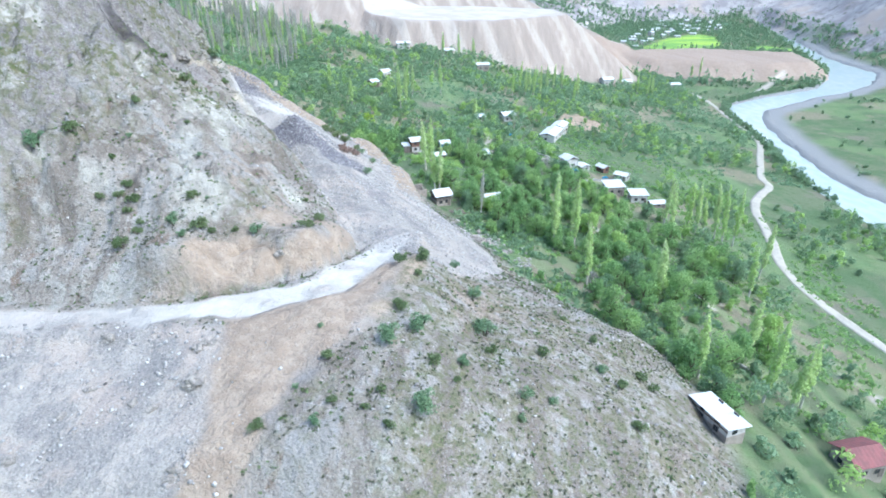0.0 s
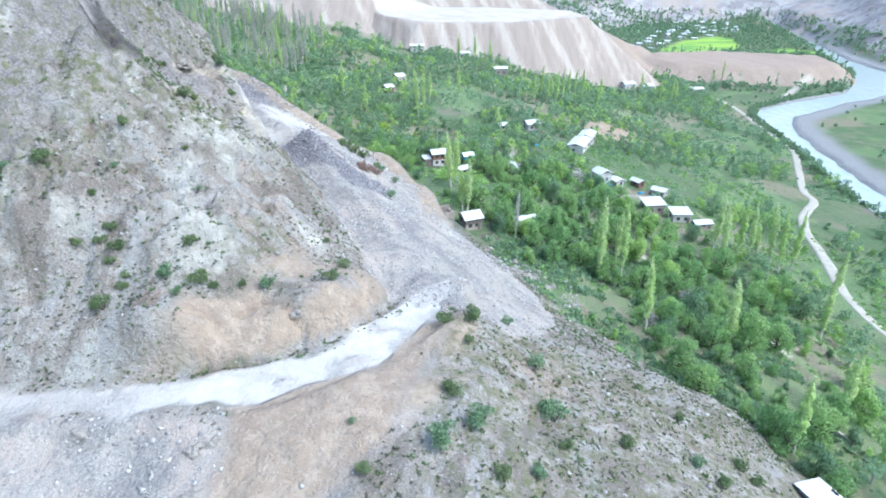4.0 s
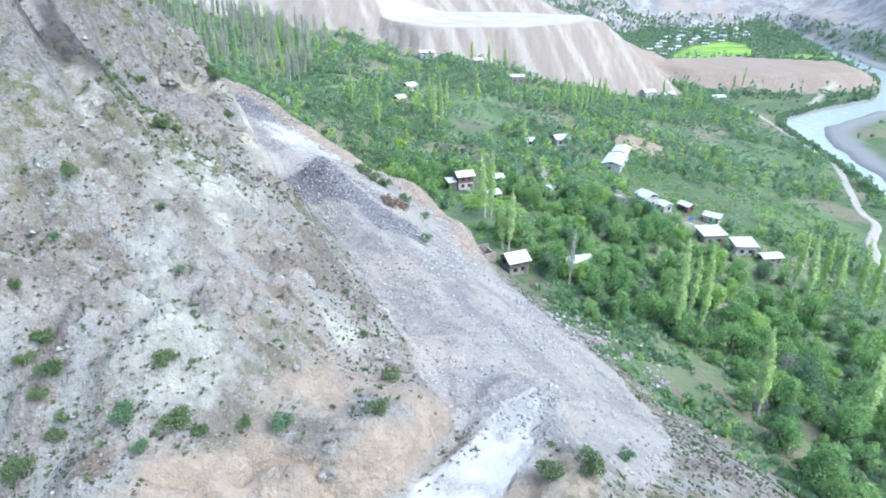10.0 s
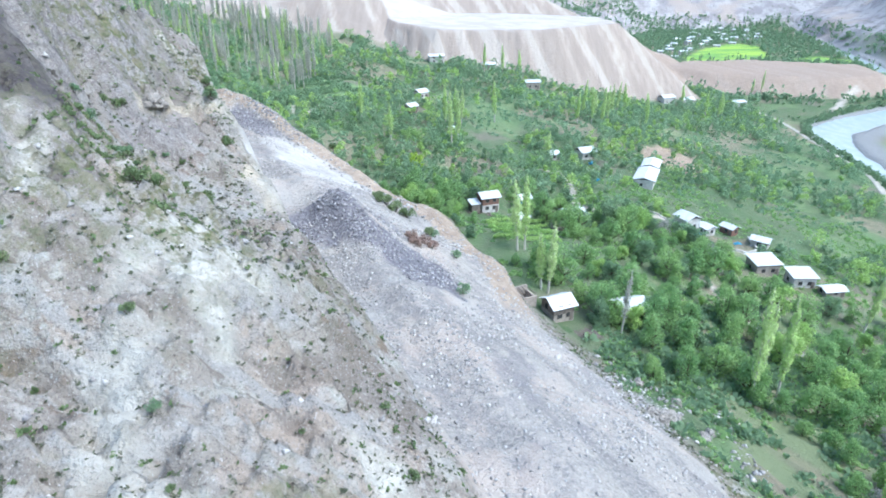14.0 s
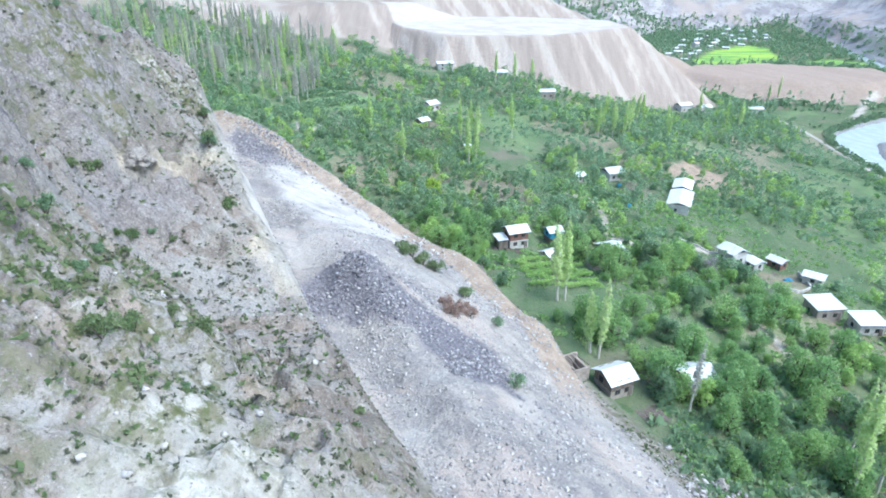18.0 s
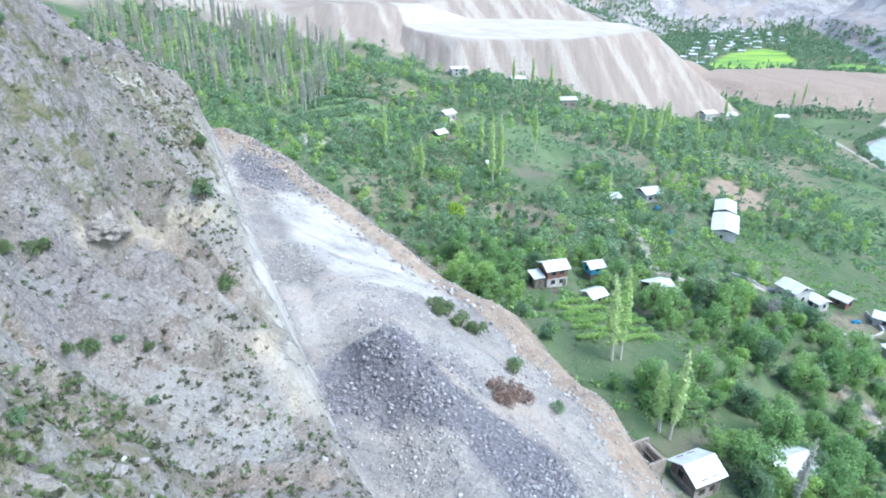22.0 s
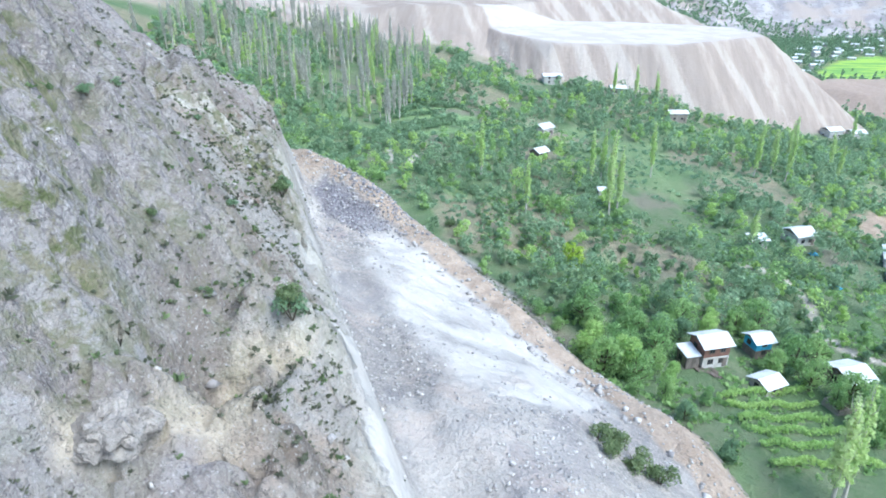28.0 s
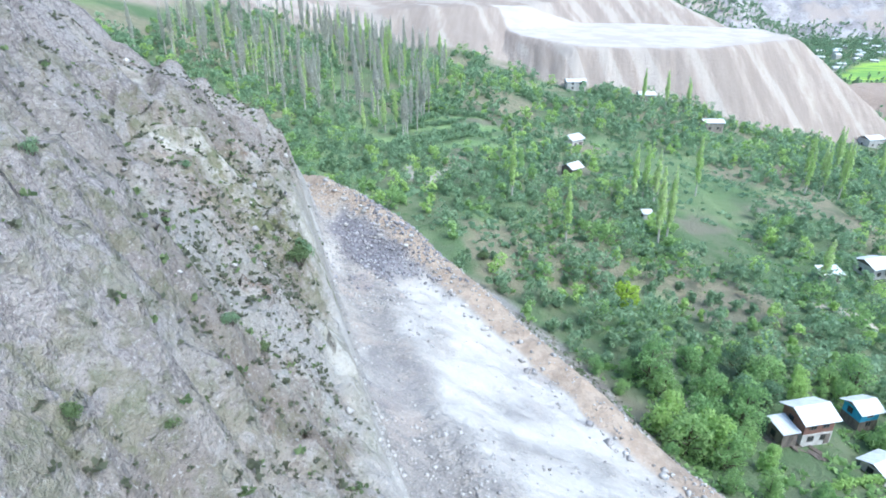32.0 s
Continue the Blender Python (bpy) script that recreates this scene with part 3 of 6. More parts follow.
GROUND = ground_material()
LEAF = leaf_material("orchard_leaves", (0.22, 0.37, 0.155), (0.335, 0.50, 0.21), (0.42, 0.57, 0.23))
LEAF_DARK = leaf_material("dark_leaves", (0.175, 0.285, 0.165), (0.26, 0.38, 0.22), (0.30, 0.41, 0.245))
LEAF_LIGHT = leaf_material("light_green_leaves", (0.33, 0.50, 0.17), (0.45, 0.62, 0.23), (0.50, 0.65, 0.24))
# distant foliage: the blue of the valley haze is mixed into the leaf colour
LEAF_FAR_HAZE = leaf_material("hazy_far_leaves", (0.225, 0.345, 0.215), (0.325, 0.455, 0.285), (0.375, 0.50, 0.30))
LEAF_LIME = leaf_material("lime_green_leaves", (0.385, 0.55, 0.0825), (0.522, 0.66, 0.123), (0.468, 0.605, 0.11))
LEAF_POPLAR = leaf_material("poplar_leaves", (0.50, 0.66, 0.26), (0.63, 0.76, 0.36), (0.66, 0.75, 0.42))
LEAF_GREY = leaf_material("bare_twigs", (0.33, 0.309, 0.303), (0.495, 0.468, 0.44), (0.413, 0.413, 0.398))
LEAF_PALE = leaf_material("pale_bare_branches", (0.462, 0.462, 0.407), (0.616, 0.605, 0.539), (0.506, 0.517, 0.44))
LEAF_SCRUB = leaf_material("scrub_leaves", (0.15, 0.215, 0.10), (0.225, 0.30, 0.145), (0.27, 0.335, 0.17))
LEAF_DRY = leaf_material("dry_scrub", (0.125, 0.14, 0.095), (0.20, 0.215, 0.15), (0.17, 0.19, 0.13))
LEAF_BROWN = leaf_material("withered_brown_twigs", (0.33, 0.234, 0.193), (0.454, 0.343, 0.289), (0.385, 0.303, 0.248))
BARK = plain_material("bark", (0.16, 0.13, 0.10), (0.09, 0.075, 0.06), 0.3, 0.9)
BARK_PALE = plain_material("pale_bark", (0.58, 0.55, 0.49), (0.45, 0.43, 0.38), 0.4, 0.9)
TIN = plain_material("zinc_roof_sheet", (0.70, 0.72, 0.73), (0.56, 0.58, 0.59), 1.8, 0.55, 0.1, 0.01)
TIN_RUST = plain_material("rusty_red_roof_sheet", (0.26, 0.10, 0.10), (0.18, 0.08, 0.08), 1.5, 0.6, 0.1)
MUD = plain_material("mud_plaster", (0.40, 0.35, 0.30), (0.30, 0.26, 0.22), 1.2, 0.95)
LIME = plain_material("lime_wash", (0.62, 0.60, 0.57), (0.46, 0.43, 0.40), 1.4, 0.9)
BRICK = plain_material("red_brickwork", (0.27, 0.15, 0.115), (0.20, 0.11, 0.09), 0.5, 0.9)
TIMBER = plain_material("weathered_timber", (0.24, 0.20, 0.17), (0.13, 0.11, 0.095), 0.5, 0.85, 0, 0.02, (1, 1, 0.2))
BLUE = plain_material("blue_tarpaulin", (0.06, 0.33, 0.55), (0.10, 0.42, 0.62), 0.7, 0.5)
GLASS = plain_material("window_dark_glass", (0.03, 0.035, 0.04), (0.05, 0.055, 0.06), 0.5, 0.15)


def stone_material(name, dark, light, stain):
    k = Nodes(name, 0.92, 0.2)
    col = k.mix(k.random(True), dark, light)
    col = k.mix(k.span(k.noise(0.4, 4), 0.5, 0.7), col, stain)
    k.bump(k.noise(0.2, 4), 0.5, 0.05)
    return k.done(col)


def rock_material():
    k = Nodes("weathered_rock", 0.95, 0.15)
    big, fine = k.noise(1.1, 5, 0.7), k.noise(0.16, 4, 0.7)
    seam = k.cells(1.1, "DISTANCE_TO_EDGE", "Distance", 2.5)
    col = k.mix(k.span(big, 0.38, 0.62), (0.42, 0.385, 0.345), (0.28, 0.255, 0.23))
    col = k.mix(k.span(fine, 0.52, 0.68), col, (0.20, 0.18, 0.16))
    col = k.mix(k.span(seam, 0.05, 0.0, 0.0, 0.35), col, (0.13, 0.115, 0.105))
    k.bump(k.calc("ADD", big, k.calc("ADD", k.calc("MULTIPLY", fine, 0.4), k.calc("MULTIPLY", k.span(seam, 0.0, 0.1), 0.15))), 0.9, 0.35)
    return k.done(col)


STONE = stone_material("broken_stone", (0.28, 0.265, 0.26), (0.56, 0.54, 0.51), (0.234, 0.218, 0.215))
DARK_STONE = stone_material("dark_broken_stone", (0.18, 0.173, 0.185), (0.40, 0.39, 0.405), (0.16, 0.155, 0.165))
ROCK = rock_material()
WATER = river_material()

# ---- ground ----
on_hill = MASK["on_hill"]
hz = MASK["h"]


def patch(outline, rough=6.0, edge=1.5, seed=200):
    """A ragged-edged patch of ground cover."""
    return smooth(-edge, edge, inside(outline, XX, YY) + fbm(XX, YY, rough, 4, seed) * rough * 0.6)


st, se = line_distance(SLIDE_TOP, XX, YY), line_distance(SLIDE_EDGE, XX, YY)
slide = smooth(-0.8, 0.8, st + fbm(XX, YY, 4, 3, 60) * 2.0) * smooth(-0.8, 0.8, -se + fbm(XX, YY, 4, 3, 61) * 2) * smooth(96, 101, YY + 0.3 * XX)
fill = smooth(2, -2, YY - 77) * smooth(-2, 2, -12 - (77 - YY) * 0.55 - XX + fbm(XX, YY, 7, 3, 62) * 6) * on_hill
band = patch([(-8.5, 103), (-6.8, 97), (-8.5, 88), (-10.5, 81.2), (-14.1, 72.3), (-18.9, 67.4), (-20.1, 60), (-22.1, 57.7), (-23, 48), (-32, 48), (-30, 58), (-32, 69.9), (-33, 80), (-22.3, 85.2), (-11.8, 97)], 4, 1.5, 63)
fill = np.maximum(fill, band)
berm = smooth(-8.0, -6.8, se + fbm(XX, YY, 4, 2, 66)) * smooth(1.0, -0.4, se) * smooth(165, 180, YY)
berm = np.maximum(berm, 0.9 * patch([(-103, 268), (-101, 283), (-92, 285), (-88, 280), (-94, 268)], 3, 1.2, 242))
cut_face = smooth(50.9, 51.8, hz) * smooth(58.0, 56.2, hz + fbm(XX, YY, 5, 3, 64) * 4) * smooth(110, 100, YY) * smooth(-44, -36, XX + fbm(XX, YY, 10, 2, 65) * 14)
scarp = smooth(-4.5, -2.5, st + fbm(XX, YY, 4, 3, 67) * 3) * smooth(1.2, -0.4, st) * smooth(150, 175, YY)
pale = np.maximum.reduce([
    patch([(-49.7, 115.2), (-50.4, 123.7), (-48.4, 124.9), (-49.4, 133.5), (-45.2, 126.6), (-40.3, 123.3), (-41.0, 122.0), (-42.6, 119.2), (-40.8, 114.2), (-42.2, 114.0), (-44.8, 117.2), (-48.0, 118.7), (-48.8, 115.5)], 4, 1.2, 201),
    0.8 * patch([(-49.1, 106.7), (-48.5, 111.9), (-45.9, 113.5), (-43.7, 105.9), (-42.2, 98.9), (-43.7, 96.2), (-45.7, 98.0)], 5, 1.5, 202),
    patch([(-65.2, 130.3), (-63.4, 131.1), (-59.7, 127.2), (-56.1, 119.6), (-57.6, 119.2), (-60.1, 121.8)], 3, 0.8, 203),
    patch([(-55.3, 129.9), (-53.7, 130.8), (-52.8, 128.7), (-53.8, 128.4)], 2, 0.6, 204),
    0.9 * patch([(-31.8, 112.5), (-27.2, 112.8), (-27.0, 107.5), (-29.4, 108.2)], 2.5, 0.8, 226),
    0.85 * patch([(-66.5, 190), (-63, 187), (-59, 178), (-55.5, 170), (-52, 161), (-49.5, 162), (-53, 172), (-57, 181), (-62, 192)], 2.5, 0.8, 241),
    0.75 * smooth(0.22, 0.36, fbm(XX, YY, 11, 5, 205)) * smooth(52, 58, hz), 0.8 * scarp])
rock = np.maximum(smooth(78, 88, hz + fbm(XX, YY, 18, 3, 71) * 16), 0.8 * smooth(0.1, 0.25, fbm(XX, YY, 20, 4, 206)) * smooth(66, 72, hz))
# outline of the painted shade beside the gully
gully_shade_mask = patch([(-61.5, 134.5), (-62, 137), (-66.5, 138.5), (-71, 147), (-76, 149), (-70, 135), (-68, 128.5), (-63.5, 132)], 3, 1.0, 207)
cream = np.maximum.reduce([patch([(-69.4, 170.9), (-69.1, 173.4), (-69.8, 182.0), (-66.6, 184.6), (-64.7, 185.5), (-64.8, 180.9), (-67.8, 180.8), (-64.6, 172.8), (-66.3, 172.1), (-68.7, 171.2)], 2, 0.8, 220), patch([(-56.4, 166.6), (-56.3, 172.4), (-57.8, 176.1), (-52.6, 165.5), (-51.5, 164.4), (-50.0, 163.0), (-51.5, 162.3), (-53.9, 163.5), (-55.8, 164.2)], 2, 0.8, 221), patch([(-72.1, 169.1), (-71.4, 170.9), (-69.9, 170.5), (-69.9, 169.0), (-71.4, 167.9)], 2, 0.6, 222)])
white = patch([(-78, 254), (-75, 263), (-69, 262), (-60, 254), (-49, 243), (-40, 234), (-36, 223), (-35.5, 215), (-47, 204), (-56, 207), (-64, 216), (-70, 230), (-76, 243)], 6, 2.5, 208)
dust = np.maximum(MASK["cut_road"] * smooth(101, 95, YY) * (0.55 + 0.45 * smooth(-48, -34, XX)), slide * np.maximum(0.78 * white, 0.3 * smooth(0.12, 0.35, fbm(XX, YY, 13, 4, 209))))
chute, chute_w = along([(-17, 93.5), (-12.2, 99.5), (-8.4, 106.5), (-6.8, 110)], [4.0, 3.3, 2.2, 0.7], XX, YY)
dust = np.maximum(dust, smooth(0.6, -0.6, chute - chute_w + fbm(XX, YY, 2.5, 3, 243)))
dust = dust * np.clip(0.85 + 0.9 * fbm(XX, YY, 3.5, 4, 225), 0.3, 1)
lip = smooth(-3.0, -1.2, st + fbm(XX, YY, 5, 4, 67) * 4) * smooth(2.4, 0.4, st + fbm(XX, YY, 5, 4, 68) * 4) * smooth(158, 172, YY)
dust = np.maximum(dust, lip * np.clip(0.5 + 1.4 * fbm(XX, YY, 5, 4, 227), 0.1, 0.9))
violet = slide * np.maximum.reduce([
    patch([(-53.2, 178.8), (-50.9, 184.6), (-43.7, 183), (-40.6, 180.5), (-37, 178.3), (-30, 177), (-23, 174), (-21, 160), (-29, 161), (-36, 170), (-44.2, 172.4), (-48.3, 173.6), (-52, 170)], 3, 1.0, 210),
    patch([(-93, 267), (-88, 279), (-78, 281), (-69, 275), (-74, 266), (-80, 256), (-88, 258)], 5, 1.5, 211),
    0.35 * smooth(0.15, 0.35, fbm(XX, YY, 8, 4, 212))])
scrub = np.clip(0.2 + fbm(XX, YY, 16, 4, 73) * 1.6, 0, 1) * (1 - slide) * (1 - cut_face) * (1 - fill)
scrub = np.maximum(scrub, 0.75 * smooth(-14, -4, XX) * smooth(112, 98, YY) * on_hill * (1 - fill))
hollow = patch([(-69, 147), (-63, 155), (-54, 147), (-48, 138), (-46, 130), (-52, 126), (-60, 130), (-66, 140)], 6, 2, 213)
scrub = np.maximum(scrub, 0.85 * hollow)
ochre = np.maximum(patch([(74, 374), (88, 386), (100, 372), (96, 352), (83.3, 336), (68, 352)], 6, 1.5, 214), patch([(-86, 362), (-83, 372), (-77, 372), (-77, 362)], 3, 1, 244))
bare = np.maximum.reduce([0.8 * smooth(0.2, 0.3, fbm(XX, YY, 38, 4, 74)),
                          patch([(55.7, 239.3), (63.6, 261), (78.1, 264.6), (76.7, 252.9)], 4, 1, 215), patch([(41, 228.6), (53.3, 223.6), (56.5, 189.9), (64.1, 174.9), (53.2, 170.1), (45.9, 186.2), (41, 203.8)], 4, 1.5, 216)])
meadow = 0.5 * smooth(0.2, 0.34, fbm(XX, YY, 30, 3, 75)) * (YY < 620)
crop = np.maximum(patch([(273, 858), (290, 914), (344, 993), (410, 1045), (430, 1010), (394, 900), (340, 866)], 8, 3, 218), patch([(415, 878), (413, 856), (457, 840), (477, 860), (455, 898)], 6, 3, 223))
terrace = patch([(-113, 385.1), (-109, 432.1), (-89.1, 442.3), (-75.7, 438.4), (-63.5, 418), (-70.2, 377.8), (-99.7, 379)], 6, 2, 217)
strips = np.sin(0.62 * (0.92 * XX + 0.38 * YY) + 3 * fbm(XX, YY, 40, 2, 91)) * smooth(14, 30, XX) * smooth(125, 100, XX) * smooth(240, 210, YY)
bare = np.maximum(bare, 0.75 * smooth(-0.62, -0.85, strips + 0.3 * fbm(XX, YY, 5, 3, 92)))
meadow = np.maximum(meadow, 0.5 * smooth(0.1, -0.4, strips))
lawns = terrace * smooth(-0.1, 0.15, np.sin((YY - 0.5 * XX) * 0.40 + 2 * fbm(XX, YY, 15, 2, 224)) + 0.25)
meadow = np.maximum(meadow, lawns)
TRACK_A = [(11.5, 303.1), (21.1, 300.5), (22.7, 289.1), (19.6, 277), (21.1, 269.3), (27.9, 264.6), (50, 267.7)]
TRACK_B = [(-95.5, 354.8), (-91.8, 346.3), (-87.5, 341.6), (-85.2, 354.7), (-77, 362.8)]
TRACK_C = [(99.8, 152.3), (99.8, 133.4), (99.1, 118.4), (102.9, 111.8)]
TRACK_D = [(56.1, 189.8), (63.1, 184.3), (68.6, 172.8), (70.1, 157.7), (72.2, 140.3)]
TRACK_F = [(45.2, 223.7), (49.2, 196), (56.3, 183), (64.2, 167.6), (66, 158.4), (77.2, 146)]
TRACK_E = [(301, 590), (318, 612), (340, 640), (356, 652)]
tracks = np.maximum.reduce([smooth(1.6, 0.8, along(t, [0] * len(t), XX, YY)[0] + fbm(XX, YY, 4, 2, 219)) for t in (TRACK_A, TRACK_B, TRACK_C, TRACK_D, TRACK_F)] + [smooth(4, 2, along(TRACK_E, [0] * 4, XX, YY)[0])])
gravel = np.maximum.reduce([slide, lip, fill * (1 - band), MASK["cut_road"], smooth(0.6, -0.6, chute - chute_w)]) * on_hill
ground = sheet("ground", GX, GY, ZZ, dict(streak=np.where(slide > 0.4, 0.5 + 1.1 * fbm(0.85 * XX + 0.53 * YY, (0.85 * YY - 0.53 * XX) * 0.28, 6, 5, 28, 0.7), np.where(MASK["mesa"] * (1 - on_hill) > 0.4, 0.5 + fbm((XX + 0.35 * YY) * 1.0, YY * 0.1 + ZZ * 0.02, 9, 4, 29), MASK["streak"])), on_hill=on_hill, slide=gravel * (1 - berm), dust=dust, violet=violet, tan=np.maximum.reduce([cut_face, band, berm]), cream=cream, crop=crop, pale=pale, rock=rock, gully_shade=gully_shade_mask, scrub=scrub,
                                          bare=bare, ochre=ochre, meadow=meadow * (1 - ochre), shingle=MASK["shore"] * (XX > 0), spoil=MASK["mesa"] * (1 - on_hill), spoil_top=smooth(0, 4, MASK["dm"]), low_bench=0.8 * smooth(-45, -30, inside(LOW_MESA, XX, YY)), crag=MASK["far"] * (1 - MASK["mesa"]), track=tracks), GROUND)
tagged(ground, "bare grey mountain slope above a green river valley", "ground", kind="structure")
wx, wy = np.linspace(120, 800, 60), np.linspace(-300, 1250, 120)
water = sheet("water", wx, wy, np.full((120, 60), -20.0), {}, WATER)
tagged(water, "pale turquoise river flowing past shingle banks", "river", kind="structure")


def ribbon(points, width, lift, seed):
    """A strip of road laid over the ground along a smooth line."""
    pts = [np.array(p, float) for p in points]
    line = []
    for i in range(len(pts) - 1):
        a, b, c, d = pts[max(i - 1, 0)], pts[i], pts[i + 1], pts[min(i + 2, len(pts) - 1)]
        n = max(2, int(np.linalg.norm(c - b) / 2.5))
        for s in np.arange(n) / n:
            line.append(0.5 * (2 * b + (c - a) * s + (2 * a - 5 * b + 4 * c - d) * s ** 2 + (3 * b - a - 3 * c + d) * s ** 3))
    line = np.array(line)
    side = np.gradient(line, axis=0)
    side = np.stack([-side[:, 1], side[:, 0]], -1) / np.linalg.norm(side, axis=1)[:, None]
    bm = bmesh.new()
    rows = []
    for j, (p, s) in enumerate(zip(line, side)):
        row = []
        for f in (-1.0, -0.9, -0.4, 0.0, 0.4, 0.9, 1.0):
            w = width * 0.5 * (1 + 0.25 * float(fbm(p[0] + 40 * (f > 0), p[1], 9, 3, seed)))
            q = p + s * f * w
            row.append(bm.verts.new((q[0], q[1], ground_z(q[0], q[1]) + (lift if abs(f) < 1 else -0.4))))
        rows.append(row)
    for r0, r1 in zip(rows, rows[1:]):
        for k in range(6):
            bm.faces.new((r0[k], r0[k + 1], r1[k + 1], r1[k])).smooth = True
    return bm


# ---- building blocks ----
def part(name, bm, material, parent=None, label=""):
    me = bpy.data.meshes.new(name)
    bm.to_mesh(me)
    bm.free()
    for m in material if isinstance(material, (list, tuple)) else [material]:
        me.materials.append(m)
    ob = new(name, me)
    if parent:
        ob.parent = parent
    if label:
        tagged(ob, label)
    return ob


def box(bm, x, y, z, sx, sy, sz, turn=None, jitter=0.0):
    """A box with its base centre at the given place."""
    m = Matrix.Translation((x, y, z + sz / 2))
    if turn is not None:
        m = m @ turn
    g = bmesh.ops.create_cube(bm, size=1, matrix=m @ Matrix.Diagonal((sx, sy, sz, 1)))
    if jitter:
        for v in g["verts"]:
            v.co += Vector([random.uniform(-jitter, jitter) for _ in range(3)])
    return g["verts"]


def tube(bm, points, radii, sides=6):
    rings = []
    for i, p in enumerate(points):
        a = Vector(points[min(i + 1, len(points) - 1)]) - Vector(points[max(i - 1, 0)])
        q = a.to_track_quat("Z", "Y")
        rings.append([bm.verts.new(Vector(p) + q @ Vector((radii[i] * math.cos(2 * math.pi * k / sides), radii[i] * math.sin(2 * math.pi * k / sides), 0))) for k in range(sides)])
    for a, b in zip(rings, rings[1:]):
        for k in range(sides):
            bm.faces.new((a[k], a[(k + 1) % sides], b[(k + 1) % sides], b[k]))
    bm.faces.new(rings[-1])


def leaves(rng, centres, count, size):
    """Small leaf sprays round clump centres (x, y, z, radius): vertices and faces."""
    c = np.array(centres, float)
    w = c[:, 3] ** 2
    pick = rng.choice(len(c), count, p=w / w.sum())
    d = rng.normal(size=(count, 3))
    d /= np.linalg.norm(d, axis=1)[:, None]
    d[:, 2] = np.where(d[:, 2] < -0.5, -d[:, 2], d[:, 2])
    pos = c[pick, :3] + d * (c[pick, 3] * rng.uniform(0.62, 1.08, count))[:, None]
    a = rng.normal(size=(count, 3))
    a /= np.linalg.norm(a, axis=1)[:, None]
    n = d + 0.7 * rng.normal(size=(count, 3))
    u = np.cross(n, a)
    u /= np.linalg.norm(u, axis=1)[:, None] + 1e-9
    v = np.cross(n, u)
    v /= np.linalg.norm(v, axis=1)[:, None] + 1e-9
    s = (size * rng.uniform(0.6, 1.3, count))[:, None]
    verts = np.stack([pos - u * s * 0.85 - v * s * 0.45, pos + u * s * 0.85 - v * s * 0.45, pos + v * s * 0.9], 1).reshape(-1, 3)
    return verts


def leaf_mesh(name, verts, material, corners=3):
    me = bpy.data.meshes.new(name)
    n = len(verts)
    me.vertices.add(n)
    me.vertices.foreach_set("co", verts.astype(np.float32).ravel())
    me.loops.add(n)
    me.loops.foreach_set("vertex_index", np.arange(n, dtype=np.int32))
    me.polygons.add(n // corners)
    me.polygons.foreach_set("loop_start", (np.arange(n // corners) * corners).astype(np.int32))
    me.update(calc_edges=True)
    me.materials.append(material)
    return me


def crown_clumps(rng, height, width, lift, count):
    out = []
    for _ in range(count):
        a, r = rng.uniform(0, 2 * math.pi), width * 0.5 * math.sqrt(rng.uniform(0, 1)) * 0.72
        h = rng.uniform(0, 1)
        k = 1.0 - 0.55 * abs(h - 0.4)
        out.append((r * k * math.cos(a), r * k * math.sin(a), lift + (height - lift) * (0.04 + 0.84 * h), width * rng.uniform(0.13, 0.24)))
    return out


def make_tree(seed, height, width, leaf, count, size, bark=BARK, bare=False):
    rng = np.random.default_rng(seed)
    root = new("tree")
    bm = bmesh.new()
    lean = rng.uniform(-0.3, 0.3, 2)
    lift = height * 0.06
    tube(bm, [(0, 0, -0.5), (lean[0] * 0.3, lean[1] * 0.3, lift), (lean[0], lean[1], height * 0.62), (lean[0] * 1.3, lean[1] * 1.3, height * 0.85)], [width * 0.045, width * 0.035, width * 0.02, 0.02])
    for i in range(6):
        a = i * 2.4 + rng.uniform(0, 0.6)
        h0 = lift + (height * 0.35) * i / 6
        tube(bm, [(lean[0] * 0.4, lean[1] * 0.4, h0), (math.cos(a) * width * 0.2, math.sin(a) * width * 0.2, h0 + height * 0.16), (math.cos(a) * width * 0.36, math.sin(a) * width * 0.36, h0 + height * 0.32)], [width * 0.022, width * 0.014, 0.015], 5)
    part("trunk", bm, bark, root)
    crown = new("crown", leaf_mesh("crown", leaves(rng, crown_clumps(rng, height, width, lift, 20), count, size), leaf))
    crown.parent = root
    return root


def make_poplar(seed, height, width, leaf, count, bark=BARK_PALE, start=0.2):
    rng = np.random.default_rng(seed)
    root = new("poplar")
    bm = bmesh.new()
    b = rng.uniform(-0.25, 0.25, 2)
    tube(bm, [(0, 0, -0.5), (b[0] * 0.5, b[1] * 0.5, height * 0.4), (b[0], b[1], height * 0.97)], [0.24, 0.17, 0.03])
    for i in range(12):
        a, h0 = i * 2.4, height * (0.16 + 0.06 * i)
        tube(bm, [(b[0] * 0.6, b[1] * 0.6, h0), (math.cos(a) * width * 0.32, math.sin(a) * width * 0.32, h0 + height * 0.09), (math.cos(a) * width * 0.36, math.sin(a) * width * 0.36, h0 + height * 0.17)], [0.05, 0.035, 0.01], 4)
    part("trunk", bm, bark, root)
    clumps = []
    for i in range(30):
        h = start + (0.97 - start) * i / 29
        k = math.sin(math.pi * min(1, (h - 0.1) / 0.92) ** 0.8) * 0.9 + 0.1
        a = rng.uniform(0, 6.3)
        clumps.append((b[0] * h + math.cos(a) * width * 0.15 * k, b[1] * h + math.sin(a) * width * 0.15 * k, height * h, width * 0.36 * k))
    crown = new("crown", leaf_mesh("crown", leaves(rng, clumps, count, 0.19), leaf))
    crown.parent = root
    return root


